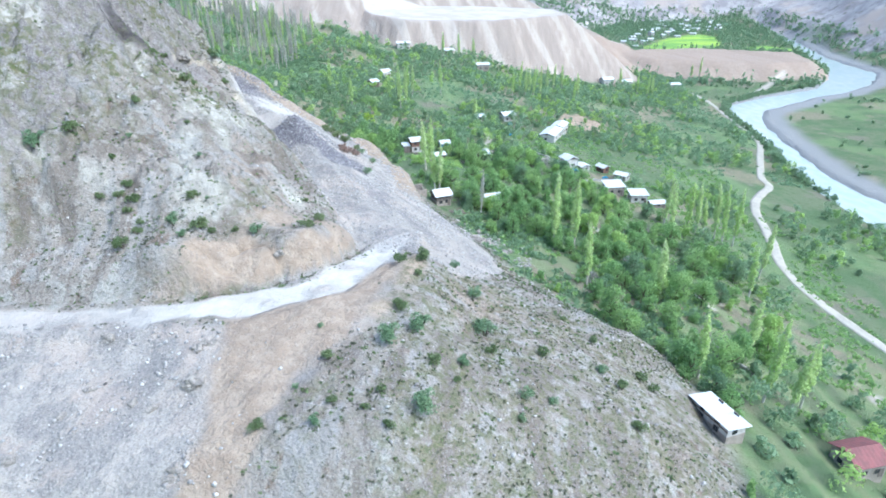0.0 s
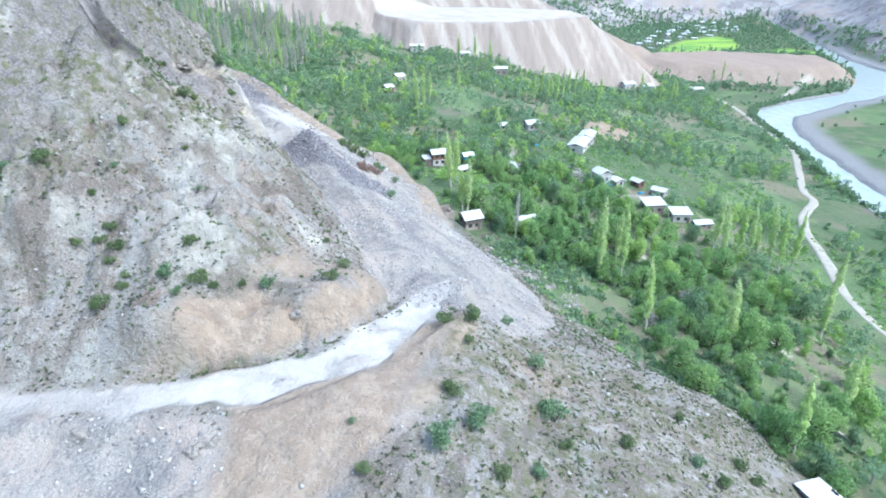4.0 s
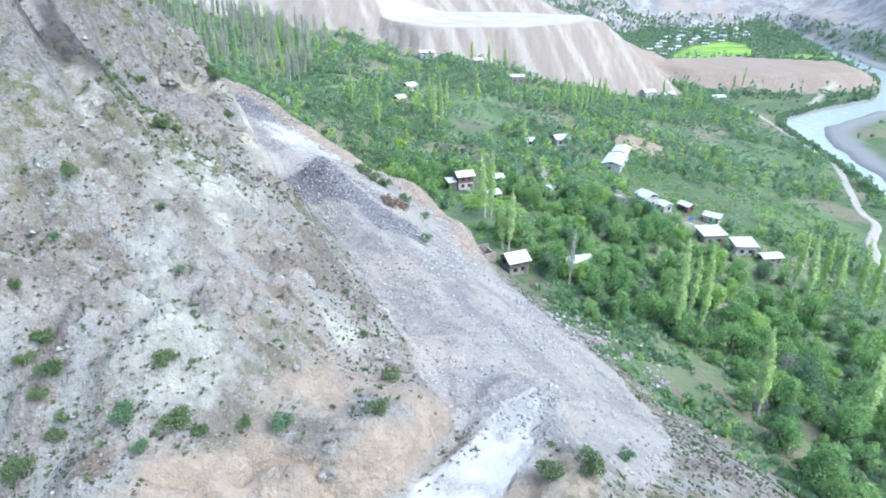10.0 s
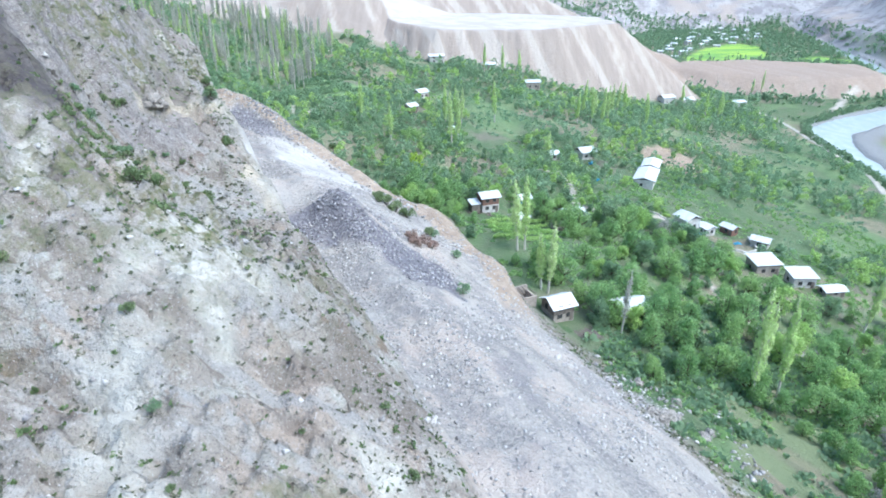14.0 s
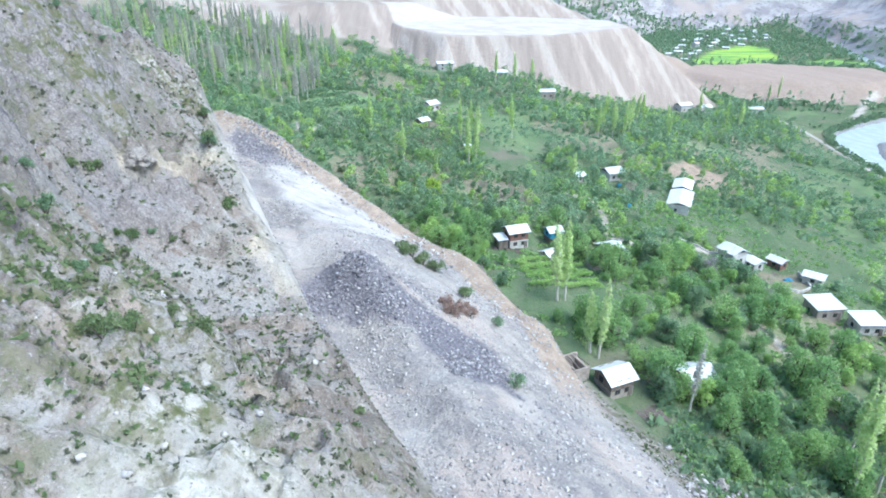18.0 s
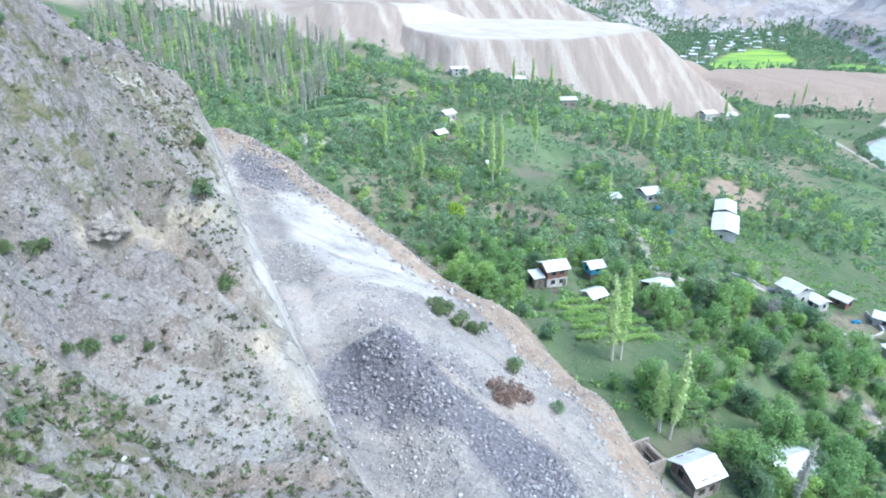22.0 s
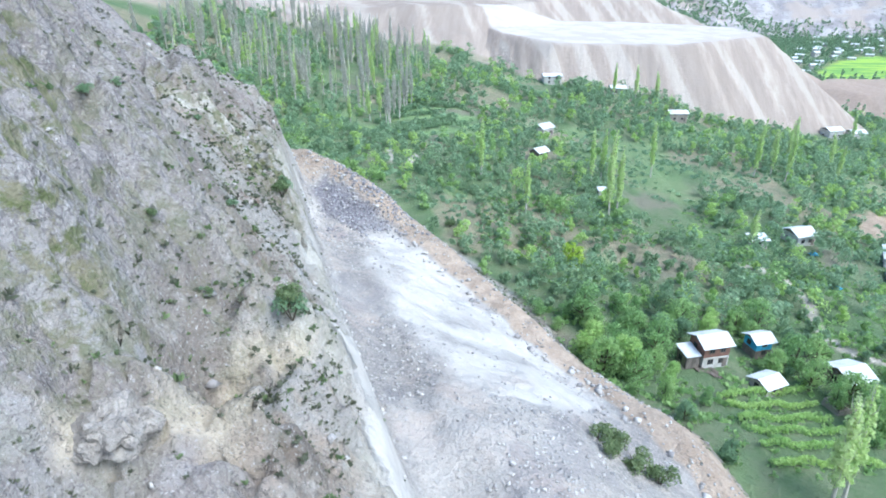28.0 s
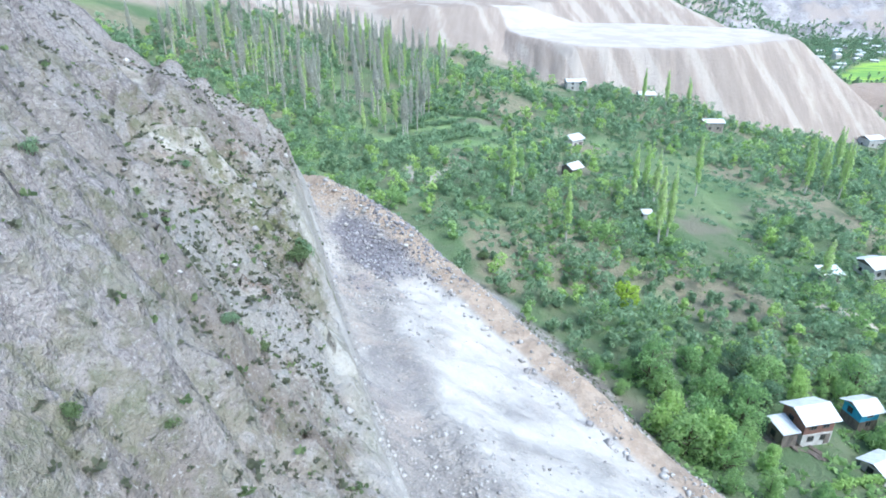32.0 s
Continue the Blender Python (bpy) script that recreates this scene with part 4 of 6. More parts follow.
DIRT = plain_material("pale_dirt", (0.46, 0.43, 0.365), (0.37, 0.345, 0.295), 3.0, 0.95, 0.0, 0.05)
road = part("road", ribbon(VALLEY_ROAD, 4.4, 0.22, 240), DIRT)
tagged(road, "pale unpaved road winding along the river", "road", kind="structure")


# ---- houses ----
def make_house(length, width, wall, rise, roof_mat=TIN, wall_mat=LIME, upper_mat=None, storeys=1, shed=False, overhang=0.6, windows=2):
    """A village house with its long side along x, its base centre at the origin."""
    root = new("house")
    bm = bmesh.new()
    t = 0.35
    low = wall / storeys if upper_mat else wall
    for sx, sy, px, py in ((length, t, 0, -width / 2 + t / 2), (length, t, 0, width / 2 - t / 2), (t, width - 2 * t, -length / 2 + t / 2, 0), (t, width - 2 * t, length / 2 - t / 2, 0)):
        box(bm, px, py, -2.5, sx, sy, 2.5 + low)
    bmesh.ops.bevel(bm, geom=bm.edges[:], offset=0.04, segments=1, affect="EDGES")
    part("wall", bm, wall_mat, root)
    if upper_mat:
        bm = bmesh.new()
        for sx, sy, px, py in ((length - 0.1, t, 0, -width / 2 + t / 2 + 0.05), (length - 0.1, t, 0, width / 2 - t / 2 - 0.05), (t, width - 2 * t - 0.1, -length / 2 + t / 2 + 0.05, 0), (t, width - 2 * t - 0.1, length / 2 - t / 2 - 0.05, 0)):
            box(bm, px, py, low, sx, sy, wall - low)
        part("upper_wall", bm, upper_mat, root, "upper storey wall in another material")
    # gables or the shed's raised side
    for sx in (-1, 1):
        bm = bmesh.new()
        x0 = sx * (length / 2 - 0.18)
        ring = [(-width / 2 + 0.1, wall), (width / 2 - 0.1, wall)] + ([(width / 2 - 0.1, wall + rise)] if shed else [(0, wall + rise)])
        face = bm.faces.new([bm.verts.new((x0 - 0.08, a, b)) for a, b in ring])
        for v in bmesh.ops.extrude_face_region(bm, geom=[face])["geom"]:
            if isinstance(v, bmesh.types.BMVert):
                v.co.x += 0.16
        bmesh.ops.recalc_face_normals(bm, faces=bm.faces[:])
        part("gable", bm, TIMBER, root)
    # roof sheets with standing ribs
    slopes = [(-1, 1)] if shed else [(-1, 0), (1, 0)]
    for a, b in slopes:
        bm = bmesh.new()
        y0, y1 = a * (width / 2 + overhang), (width / 2 + overhang) * (1 if shed else 0)
        run = abs(y1 - y0)
        slope = rise / (width if shed else width / 2)
        z0 = wall - overhang * slope + 0.12
        n = max(6, int(length / 0.7))
        hl = length / 2 + overhang
        xs = np.linspace(-hl, hl, 2 * n + 1)
        cols = []
        rng = random.Random(int(length * 100 + width * 10))
        for i, x in enumerate(xs):
            bulge = 0.05 if i % 2 else 0.0
            sag = rng.uniform(-0.03, 0.03)
            cols.append([bm.verts.new((x, y0 + (y1 - y0) * f, z0 + run * slope * f + bulge + sag * (1 - abs(2 * f - 1)))) for f in (0, 0.5, 1)])
        for p, q in zip(cols, cols[1:]):
            for k in range(2):
                bm.faces.new((p[k], q[k], q[k + 1], p[k + 1]))
        top = bm.faces[:]
        ext = bmesh.ops.extrude_face_region(bm, geom=top)
        for v in ext["geom"]:
            if isinstance(v, bmesh.types.BMVert):
                v.co.z += 0.07
        bmesh.ops.recalc_face_normals(bm, faces=bm.faces[:])
        part("roof_sheet", bm, roof_mat, root)
    # openings
    for s in range(storeys):
        zb = s * wall / storeys + 0.9
        for i in range(windows):
            x = -length / 2 + length * (i + 0.7) / (windows + 0.4)
            for side in (-1, 1):
                bm = bmesh.new()
                yb = side * (width / 2 + 0.01)
                for dx, dz, sx, sz in ((-0.55, 0, 0.1, 1.2), (0.55, 0, 0.1, 1.2), (0, 0, 1.0, 0.1), (0, 1.1, 1.0, 0.1), (0, 0.1, 0.06, 1.0)):
                    box(bm, x + dx, yb, zb + dz, sx, 0.12, sz)
                w = part("window", bm, TIMBER, root)
                bm = bmesh.new()
                box(bm, x, yb, zb + 0.1, 1.0, 0.04, 1.0)
                part("pane", bm, GLASS, w)
    for sx in (-1, 1):
        bm = bmesh.new()
        box(bm, sx * (length / 2 + 0.01), 0.1 * width, 0.9 if storeys == 1 else wall * 0.62, 0.1, 1.0, 1.1)
        part("window", bm, GLASS, root)
    bm = bmesh.new()
    box(bm, length * 0.36, -width / 2 - 0.02, 0, 0.95, 0.1, 2.0)
    box(bm, length * 0.36, -width / 2 - 0.06, 0.95, 0.1, 0.06, 0.1)
    part("door", bm, TIMBER, root)
    # eaves beams
    for side in (-1, 1):
        bm = bmesh.new()
        box(bm, 0, side * (width / 2 + overhang * 0.5), wall - 0.25, length + overhang, 0.14, 0.16)
        part("eaves_beam", bm, TIMBER, root)
    return root


def place(ob, x, y, turn, sink=0.0, scale=1.0):
    ob.matrix_basis = pose(x, y, ground_z(x, y) - sink, 0, 0, turn) @ Matrix.Scale(scale, 4)
    return ob


# x, y, turn, length, width, wall height, roof rise, options
HOUSES = [
    ("mud-walled house on the steep slope with a long white sheet-metal roof", 49.7, 86.2, 110, 9.0, 4.2, 3.0, 0.5, dict(shed=True, wall_mat=MUD, storeys=2, upper_mat=LIME)),
    ("house with a faded red sheet-metal roof among trees", 76.3, 84.3, 12, 6.5, 6.0, 3.4, 1.3, dict(wall_mat=MUD, roof_mat=TIN_RUST)),
    ("timber house with a white metal roof below the slide", -0.7, 185.8, 24, 5.0, 5.0, 3.6, 1.3, dict(wall_mat=MUD, upper_mat=TIMBER, storeys=2)),
    ("low house with a white metal roof half hidden by trees", 15.7, 190.2, 20, 6.2, 5.6, 3.0, 1.3, dict(wall_mat=MUD)),
    ("two-storey house of pale plaster and red brick, white roof", -11.3, 254.6, 19, 5.6, 5.0, 4.9, 1.1, dict(wall_mat=LIME, upper_mat=BRICK, storeys=2)),
    ("small lean-to shed with a white roof beside a brick house", -15.7, 252.6, 19, 2.6, 3.4, 2.8, 0.5, dict(wall_mat=TIMBER, shed=True, windows=0, overhang=0.35)),
    ("small house with a white roof and blue boards", 0.6, 261.4, 20, 3.8, 3.8, 4.0, 0.9, dict(wall_mat=TIMBER, upper_mat=BLUE, storeys=2, windows=1)),
    ("low shed with a white metal roof near vine rows", -1.8, 248.8, 30, 4.2, 4.0, 2.3, 0.8, dict(wall_mat=LIME, windows=1)),
    ("dark timber house with a broad white metal roof", 16.2, 255.4, 20, 5.4, 6.4, 3.0, 1.2, dict(wall_mat=TIMBER)),
    ("plastered house with a white gabled roof beside a yard", 56.9, 265, -68, 6.0, 5.6, 3.9, 1.2, dict(wall_mat=LIME)),
    ("low white-roofed annex beside a plastered house", 63.1, 263.5, -68, 4.6, 3.8, 2.6, 0.6, dict(wall_mat=LIME, windows=1)),
    ("long white-roofed building in two parts", 55.8, 308.6, 66, 16.0, 7.4, 3.4, 0.9, dict(wall_mat=LIME)),
    ("white-roofed building at the end of a long shed", 63.3, 326.5, 66, 11.0, 6.4, 4.4, 0.9, dict(wall_mat=LIME)),
    ("open barn with a flat white metal roof", 70.3, 237.8, 6, 7.2, 6.0, 3.4, 0.7, dict(wall_mat=MUD, shed=True)),
    ("white-plastered house with a worn metal roof", 79, 232.3, 0, 6.4, 5.4, 3.2, 0.6, dict(wall_mat=LIME, shed=True)),
    ("low shed with a white roof at a field edge", 85.1, 226.6, 8, 6.0, 3.6, 2.0, 0.6, dict(wall_mat=MUD, windows=1)),
    ("brick outbuilding with a pale metal roof", 73.4, 268.4, -60, 4.6, 3.4, 2.6, 0.7, dict(wall_mat=BRICK, windows=1)),
    ("small white-roofed house behind a farmyard", 79.7, 258.5, -40, 5.2, 4.2, 2.6, 0.8, dict(wall_mat=LIME, windows=1)),
    ("white-roofed house beside a bend of the lane", 34.5, 327.3, 22, 6.4, 6.6, 3.2, 1.3, dict(wall_mat=LIME)),
    ("small white-roofed shed by the lane", 19.5, 318.3, 10, 4.6, 3.2, 2.3, 0.5, dict(wall_mat=LIME, shed=True, windows=1)),
    ("mud-walled house with a broad white roof", 29.6, 469.5, 7, 9.0, 6.0, 4.0, 1.1, dict(wall_mat=MUD)),
    ("house with a white hipped roof among orchards", -39, 417.4, 45, 6.5, 6.0, 3.4, 1.4, dict(wall_mat=LIME)),
    ("small timber house with a white roof among orchards", -42, 374.1, 45, 5.0, 4.8, 3.0, 1.2, dict(wall_mat=TIMBER)),
    ("village house near the spoil bench", 144.5, 549.6, 20, 10, 8, 4.6, 1.5, dict(wall_mat=LIME)),
    ("village house near the spoil bench", 164.6, 560.5, 10, 9, 7, 4.2, 1.4, dict(wall_mat=LIME)),
    ("long low house near the river road", 222.4, 599, 10, 12, 8, 3.6, 1.2, dict(wall_mat=LIME)),
    ("two-storey house below the spoil bench", -32, 513.1, 10, 10, 7, 4.6, 1.0, dict(wall_mat=LIME, storeys=2)),
    ("mud-walled house below the spoil bench", 4, 503.4, 10, 8, 5, 3.4, 1.2, dict(wall_mat=MUD)),
    ("tiny white hut under poplars", -22.3, 340.9, 10, 2.6, 2.2, 2.2, 0.4, dict(wall_mat=LIME, shed=True, windows=0, overhang=0.3)),
]
for words, x, y, turn, a, b, c, d, opt in HOUSES:
    tagged(place(make_house(a, b, c, d, **opt), x, y, turn), words, "house", "village houses")


# ---- trees ----
BLOCKED = [(x, y, 3.5) for x, y in ((-11, 238), (-6, 240), (-1, 242), (4, 244), (-11, 231), (-6, 233), (0, 235), (5, 237), (-11, 224), (-6, 226), (0, 228), (5, 230))] + [(-15.1, 243.7, 4), (-13.6, 227.1, 5), (-7.9, 219, 5), (0.3, 222.9, 5), (6, 218.3, 4), (-10.8, 241.7, 4.5), (-4.6, 241.2, 5.5), (2, 235.1, 5.5), (66.1, 252.9, 8)] + [(x, y, max(a, b) * 0.5 + 2.2) for _, x, y, _, a, b, _, _, _ in HOUSES]


def free(x, y, gap=1.5):
    if any((x - a) ** 2 + (y - b) ** 2 < (r + gap) ** 2 for a, b, r in BLOCKED):
        return False
    i, j = np.clip(np.searchsorted(GX, x), 0, len(GX) - 1), np.clip(np.searchsorted(GY, y), 0, len(GY) - 1)
    if min(math.hypot(x - a - (c - a) * f, y - b - (d - b) * f) for (a, b), (c, d) in zip(VALLEY_ROAD, VALLEY_ROAD[1:]) for f in (0, 0.2, 0.4, 0.6, 0.8, 1)) < (9 if x < 170 else 6):
        return False
    return not (MASK["on_hill"][j, i] > 0.75 or MASK["valley_road"][j, i] > 0.05 or MASK["shore"][j, i] > 0.3 or MASK["mesa"][j, i] > 0.3 or terrace[j, i] > 0.5)


rng = random.Random(7)
KINDS = [make_tree(100 + i, 5.0 + 0.5 * i, 5.2 + 0.45 * (i % 4), LEAF, 2100, 0.195) for i in range(5)] + [make_tree(120 + i, 4.6 + 0.6 * i, 4.8 + 0.4 * i, LEAF_DARK, 2200, 0.185) for i in range(3)] + [make_tree(130, 5.2, 5.0, LEAF_GREY, 1200, 0.14)] + [make_tree(135 + i, 5.0 + i, 5.0, LEAF_LIGHT, 2400, 0.185) for i in range(2)]
spots = []
taken = {}
for _ in range(30000):
    x, y = rng.uniform(-215, 235), rng.uniform(55, 660)
    want = 0.58 + float(fbm(x, y, 42, 3, 90)) * 2.4 + 0.22 * float(smooth(-100, -160, x)) + 0.22 * float(smooth(10, -30, x)) * float(smooth(-130, -100, x)) + 0.4 * float(smooth(60, 20, x)) * float(smooth(300, 220, y))
    want -= 0.45 * float(smooth(45, 75, x)) * float(smooth(330, 270, y))
    want -= 0.28 * float(smooth(85, 120, x)) * float(smooth(480, 400, y))
    strip = math.sin(0.62 * (0.92 * x + 0.38 * y) + 3 * float(fbm(x, y, 40, 2, 91)))
    want += (1.1 * strip - 0.55) * float(smooth(14, 30, x)) * float(smooth(120, 95, x)) * float(smooth(232, 205, y))
    want -= 0.9 * float(smooth(40, 30, x)) * float(smooth(172, 160, y))
    want -= 0.8 * float(smooth(11, 5, abs(se[np.searchsorted(GY, y), np.searchsorted(GX, x)]))) * (y < 300)
    spot = np.searchsorted(GY, y), np.searchsorted(GX, x)
    want -= 1.2 * lawns[spot] + 1.3 * ochre[spot] + 0.7 * bare[spot] * (y > 225)
    if rng.random() > want or not free(x, y):
        continue
    ci, cj = int(x // 3.4), int(y // 3.4)
    if any((x - a) ** 2 + (y - b) ** 2 < 3.2 ** 2 for di in (-1, 0, 1) for dj in (-1, 0, 1) for a, b in taken.get((ci + di, cj + dj), ())):
        continue
    taken.setdefault((ci, cj), []).append((x, y))
    spots.append((x, y))
spots.sort(key=lambda p: math.hypot(p[0] + 10, p[1] - 170))
for n, (x, y) in enumerate(spots[:294]):
    kind = KINDS[rng.choice([0, 1, 2, 3, 4, 0, 1, 2, 3, 4, 5, 6, 7, 9, 10])] if rng.random() > 0.03 else KINDS[8]
    tr = copy_thing(kind, pose(x, y, ground_z(x, y), 0, 0, rng.uniform(0, 360)) @ Matrix.Scale(rng.choice([0.45, 0.6, 0.8, 1.0, 1.2, 1.4]) * rng.uniform(0.9, 1.1), 4))
    tagged(tr, "leafy green fruit tree in a village orchard", "tree", "orchard trees")
for x, y, k, size in ((11.2, 186.2, 0, 1.2), (15.0, 184.6, 9, 1.1), (19.4, 185.6, 2, 1.35), (20.8, 190.5, 6, 1.2), (10.4, 192.4, 3, 1.1), (17.2, 195.6, 4, 1.4)):
    tagged(copy_thing(KINDS[k], pose(x, y, ground_z(x, y), 0, 0, 50 * k) @ Matrix.Scale(size, 4)), "leafy green tree crowding a low house", "tree", "orchard trees")
# more distant woods
far_leaves = {0: [], 1: [], 2: [], 3: []}
for x, y in spots[294:]:
    r2 = np.random.default_rng(int(x * 7 + y * 13) & 0xFFFF)
    k = r2.choice([0.5, 0.75, 1.0, 1.3])
    h, w = r2.uniform(4, 6.5) * k, r2.uniform(4.2, 6.5) * k
    v = leaves(r2, crown_clumps(r2, h, w, h * 0.05, 8), 190 if y < 380 else 85, 0.42 if y < 380 else 0.64)
    far_leaves[int(r2.choice([0, 1, 1, 2, 2, 3] if y < 360 else [0, 1, 1, 1, 1, 2, 3]))].append(v + np.array([x, y, ground_z(x, y)]))
for k, m in ((0, LEAF), (1, LEAF_FAR_HAZE), (2, LEAF_DARK), (3, LEAF_LIGHT)):
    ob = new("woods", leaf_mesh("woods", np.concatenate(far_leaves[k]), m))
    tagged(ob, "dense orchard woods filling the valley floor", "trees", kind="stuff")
for kd in KINDS:
    for o in (*kd.children_recursive, kd):
        bpy.data.objects.remove(o)


# ---- poplars ----
# place and height
POPLARS_NEAR = [(33.4, 166.7, 21), (36.6, 135.8, 16), (52.5, 101.8, 15), (65.6, 99.1, 18), (68.9, 95.1, 15.7), (74.6, 100.4, 15), (55.8, 136.1, 15.5), (90.3, 156.1, 15.2), (80.4, 204.6, 18), (90.3, 207.1, 17), (92, 202.9, 19), (99.2, 202.7, 20), (100.3, 198.4, 20), (104.8, 199.6, 20), (102, 173.8, 18), (40.6, 170.5, 20), (80.5, 196.2, 19), (97.4, 208.6, 12.5), (-6.2, 214.7, 17), (-1.2, 195.3, 15.5), (-2.7, 196.3, 12), (15.9, 314.7, 11), (41.1, 179, 15), (-4.3, 215.6, 17.5), (-24.8, 350.2, 18), (-20.7, 358.2, 16), (71, 118, 14)]
POPLARS_MID = [(-17.5, 356.2), (-1.1, 370.5), (50.8, 413.4), (54, 403.4), (58.2, 415.2), (58.7, 400.1), (65.4, 414.8), (73, 436.4), (80.3, 451.8), (90.9, 472.7), (90, 423.5), (98.3, 447.3), (161.2, 513), (156.8, 547.9), (167.9, 507.7), (178.6, 525.2), (44.8, 396.4), (259.7, 652.8), (267.9, 653), (-19.5, 326.5), (-22.2, 323.7), (-61.7, 340.8), (-47, 317.5), (0.1, 488.7), (12.8, 493.6), (24.8, 495.3)]
P_KINDS = [make_poplar(300 + i, 13.5 + 1.2 * i, 1.9 + 0.2 * (i % 3), LEAF_POPLAR, 2200) for i in range(4)]
P_BARE = [make_poplar(310 + i, 14 + i, 1.9 if i == 2 else 1.0, LEAF_PALE if i == 2 else LEAF_POPLAR, 900 if i == 2 else 350, BARK_PALE, 0.3) for i in range(3)]
rng = random.Random(21)
for x, y, tall in POPLARS_NEAR + [(x, y, 14.5 * rng.uniform(1.0, 1.4)) for x, y in POPLARS_MID]:
    k = rng.randrange(4)
    p = copy_thing(P_KINDS[k], pose(x, y, ground_z(x, y), rng.uniform(-4, 4), rng.uniform(-1, 5), rng.uniform(0, 360)) @ Matrix.Diagonal((1.3, 1.3, 1.15 * tall / (13.5 + 1.2 * k), 1)))
    tagged(p, "tall slender poplar with fresh pale-green leaves", "poplar", "poplars")
p = copy_thing(P_BARE[2], pose(12.2, 182, ground_z(12.2, 182), 0, 2, 0) @ Matrix.Scale(0.95, 4))
tagged(p, "leafless poplar with pale grey branches by a house", "poplar", "poplars")
# the grove behind the spur
for n in range(420):
    x, y = rng.uniform(-205, -100), rng.uniform(380, 540)
    if y < 375 + (x + 205) * 0.1 or rng.random() > 0.55 + float(fbm(x, y, 30, 2, 95)):
        continue
    kind = rng.choice(P_KINDS[:1] + P_BARE[1:2] + P_BARE[2:] * 4)
    p = copy_thing(kind, pose(x, y, ground_z(x, y), rng.uniform(-2, 2), rng.uniform(-2, 2), rng.uniform(0, 360)) @ Matrix.Scale(rng.uniform(0.95, 1.4), 4))
    tagged(p, "slender poplar with a pale trunk in a dense grove", "poplar", "grove poplars")
for kd in P_KINDS + P_BARE:
    for o in (*kd.children_recursive, kd):
        bpy.data.objects.remove(o)
# one lime-green tree standing out below the slide
lime = place(make_tree(140, 6.5, 6.0, LEAF_LIME, 800, 0.36), -35.6, 289.7, 0)
tagged(lime, "round tree with bright lime-green foliage", "tree")


# ---- bushes on the slopes ----
def make_bush(seed, leaf, width, height, count):
    r = np.random.default_rng(seed)
    root = new("bush")
    bm = bmesh.new()
    for i in range(5):
        a = i * 1.3 + r.uniform(0, 0.5)
        tube(bm, [(0, 0, -0.2), (math.cos(a) * width * 0.18, math.sin(a) * width * 0.18, height * 0.4), (math.cos(a) * width * 0.32, math.sin(a) * width * 0.32, height * 0.75)], [0.05, 0.035, 0.012], 4)
    part("stem", bm, BARK, root)
    clumps = [(r.uniform(-0.3, 0.3) * width, r.uniform(-0.3, 0.3) * width, height * r.uniform(0.25, 0.7), width * r.uniform(0.16, 0.26)) for _ in range(9)]
    f = new("foliage", leaf_mesh("foliage", leaves(r, clumps, count, 0.095), leaf))
    f.parent = root
    return root


B_KINDS = [make_bush(400 + i, LEAF_SCRUB, 2.1, 1.5, 950) for i in range(3)] + [make_bush(410 + i, LEAF_DARK, 2.2, 1.7, 950) for i in range(2)] + [make_bush(420 + i, LEAF_DARK, 1.6, 1.1, 650) for i in range(2)] + [make_bush(430 + i, LEAF_BROWN, 2.0, 1.1, 800) for i in range(1)]
BUSH_NOSE = [(-15.5, 68.0, 2.0), (-7.8, 72.4, 3.6), (-3.4, 76.0, 3.4), (-2.5, 60.8, 4.0), (-6.6, 80.2, 3.0), (6.9, 84.3, 4.7), (5.4, 92.5, 2.5), (-4.2, 90.8, 1.6), (-3.3, 96.0, 3.1), (-7.6, 95.6, 2.6), (7.5, 78.6, 2.0), (16.4, 82.3, 2.2), (-14.1, 61.0, 1.7), (-8.0, 62.7, 1.5), (-9.8, 59.9, 1.3), (-15.7, 57.6, 1.8), (-22.9, 57.7, 2.3), (-6.6, 57.3, 1.7), (1.9, 67.0, 1.4), (2.8, 70.7, 2.1), (10.8, 65.3, 1.6), (11.7, 69.1, 2.3), (16.3, 70.7, 1.6), (29.6, 80.8, 2.6), (26.8, 83.4, 2.0), (27.3, 92.7, 1.8), (-19.2, 63.6, 1.1), (2.3, 102.7, 2.0), (35.2, 87.8, 2.4), (36.7, 85.4, 2.2), (-17.7, 74.8, 1.1), (-1.1, 69.0, 2.1), (29.7, 71.5, 2.3), (22.9, 98.5, 1.4)]
BUSH_SPUR = [(-69.1, 100.9, 5.3), (-63.7, 102.8, 2.9), (-54.1, 98.9, 2.0), (-45.0, 93.5, 2.9), (-40.9, 94.1, 3.2), (-39.0, 94.1, 1.5), (-35.7, 95.7, 1.5), (-32.2, 96.0, 2.5), (-23.7, 97.9, 2.2), (-23.1, 105.4, 2.4), (-44.6, 107.7, 1.2), (-57.1, 101.5, 1.6), (-43.0, 91.4, 1.8), (-52.4, 90.0, 2.9), (-58.1, 96.6, 1.8), (-42.8, 97.7, 2.1), (-26.7, 111.8, 1.2), (-29.7, 117.8, 1.1), (-48.0, 113.2, 1.3), (-56.4, 107.4, 1.3), (-41.3, 102.0, 0.8), (-35.2, 110.5, 0.8), (-40.6, 98.6, 0.9)]
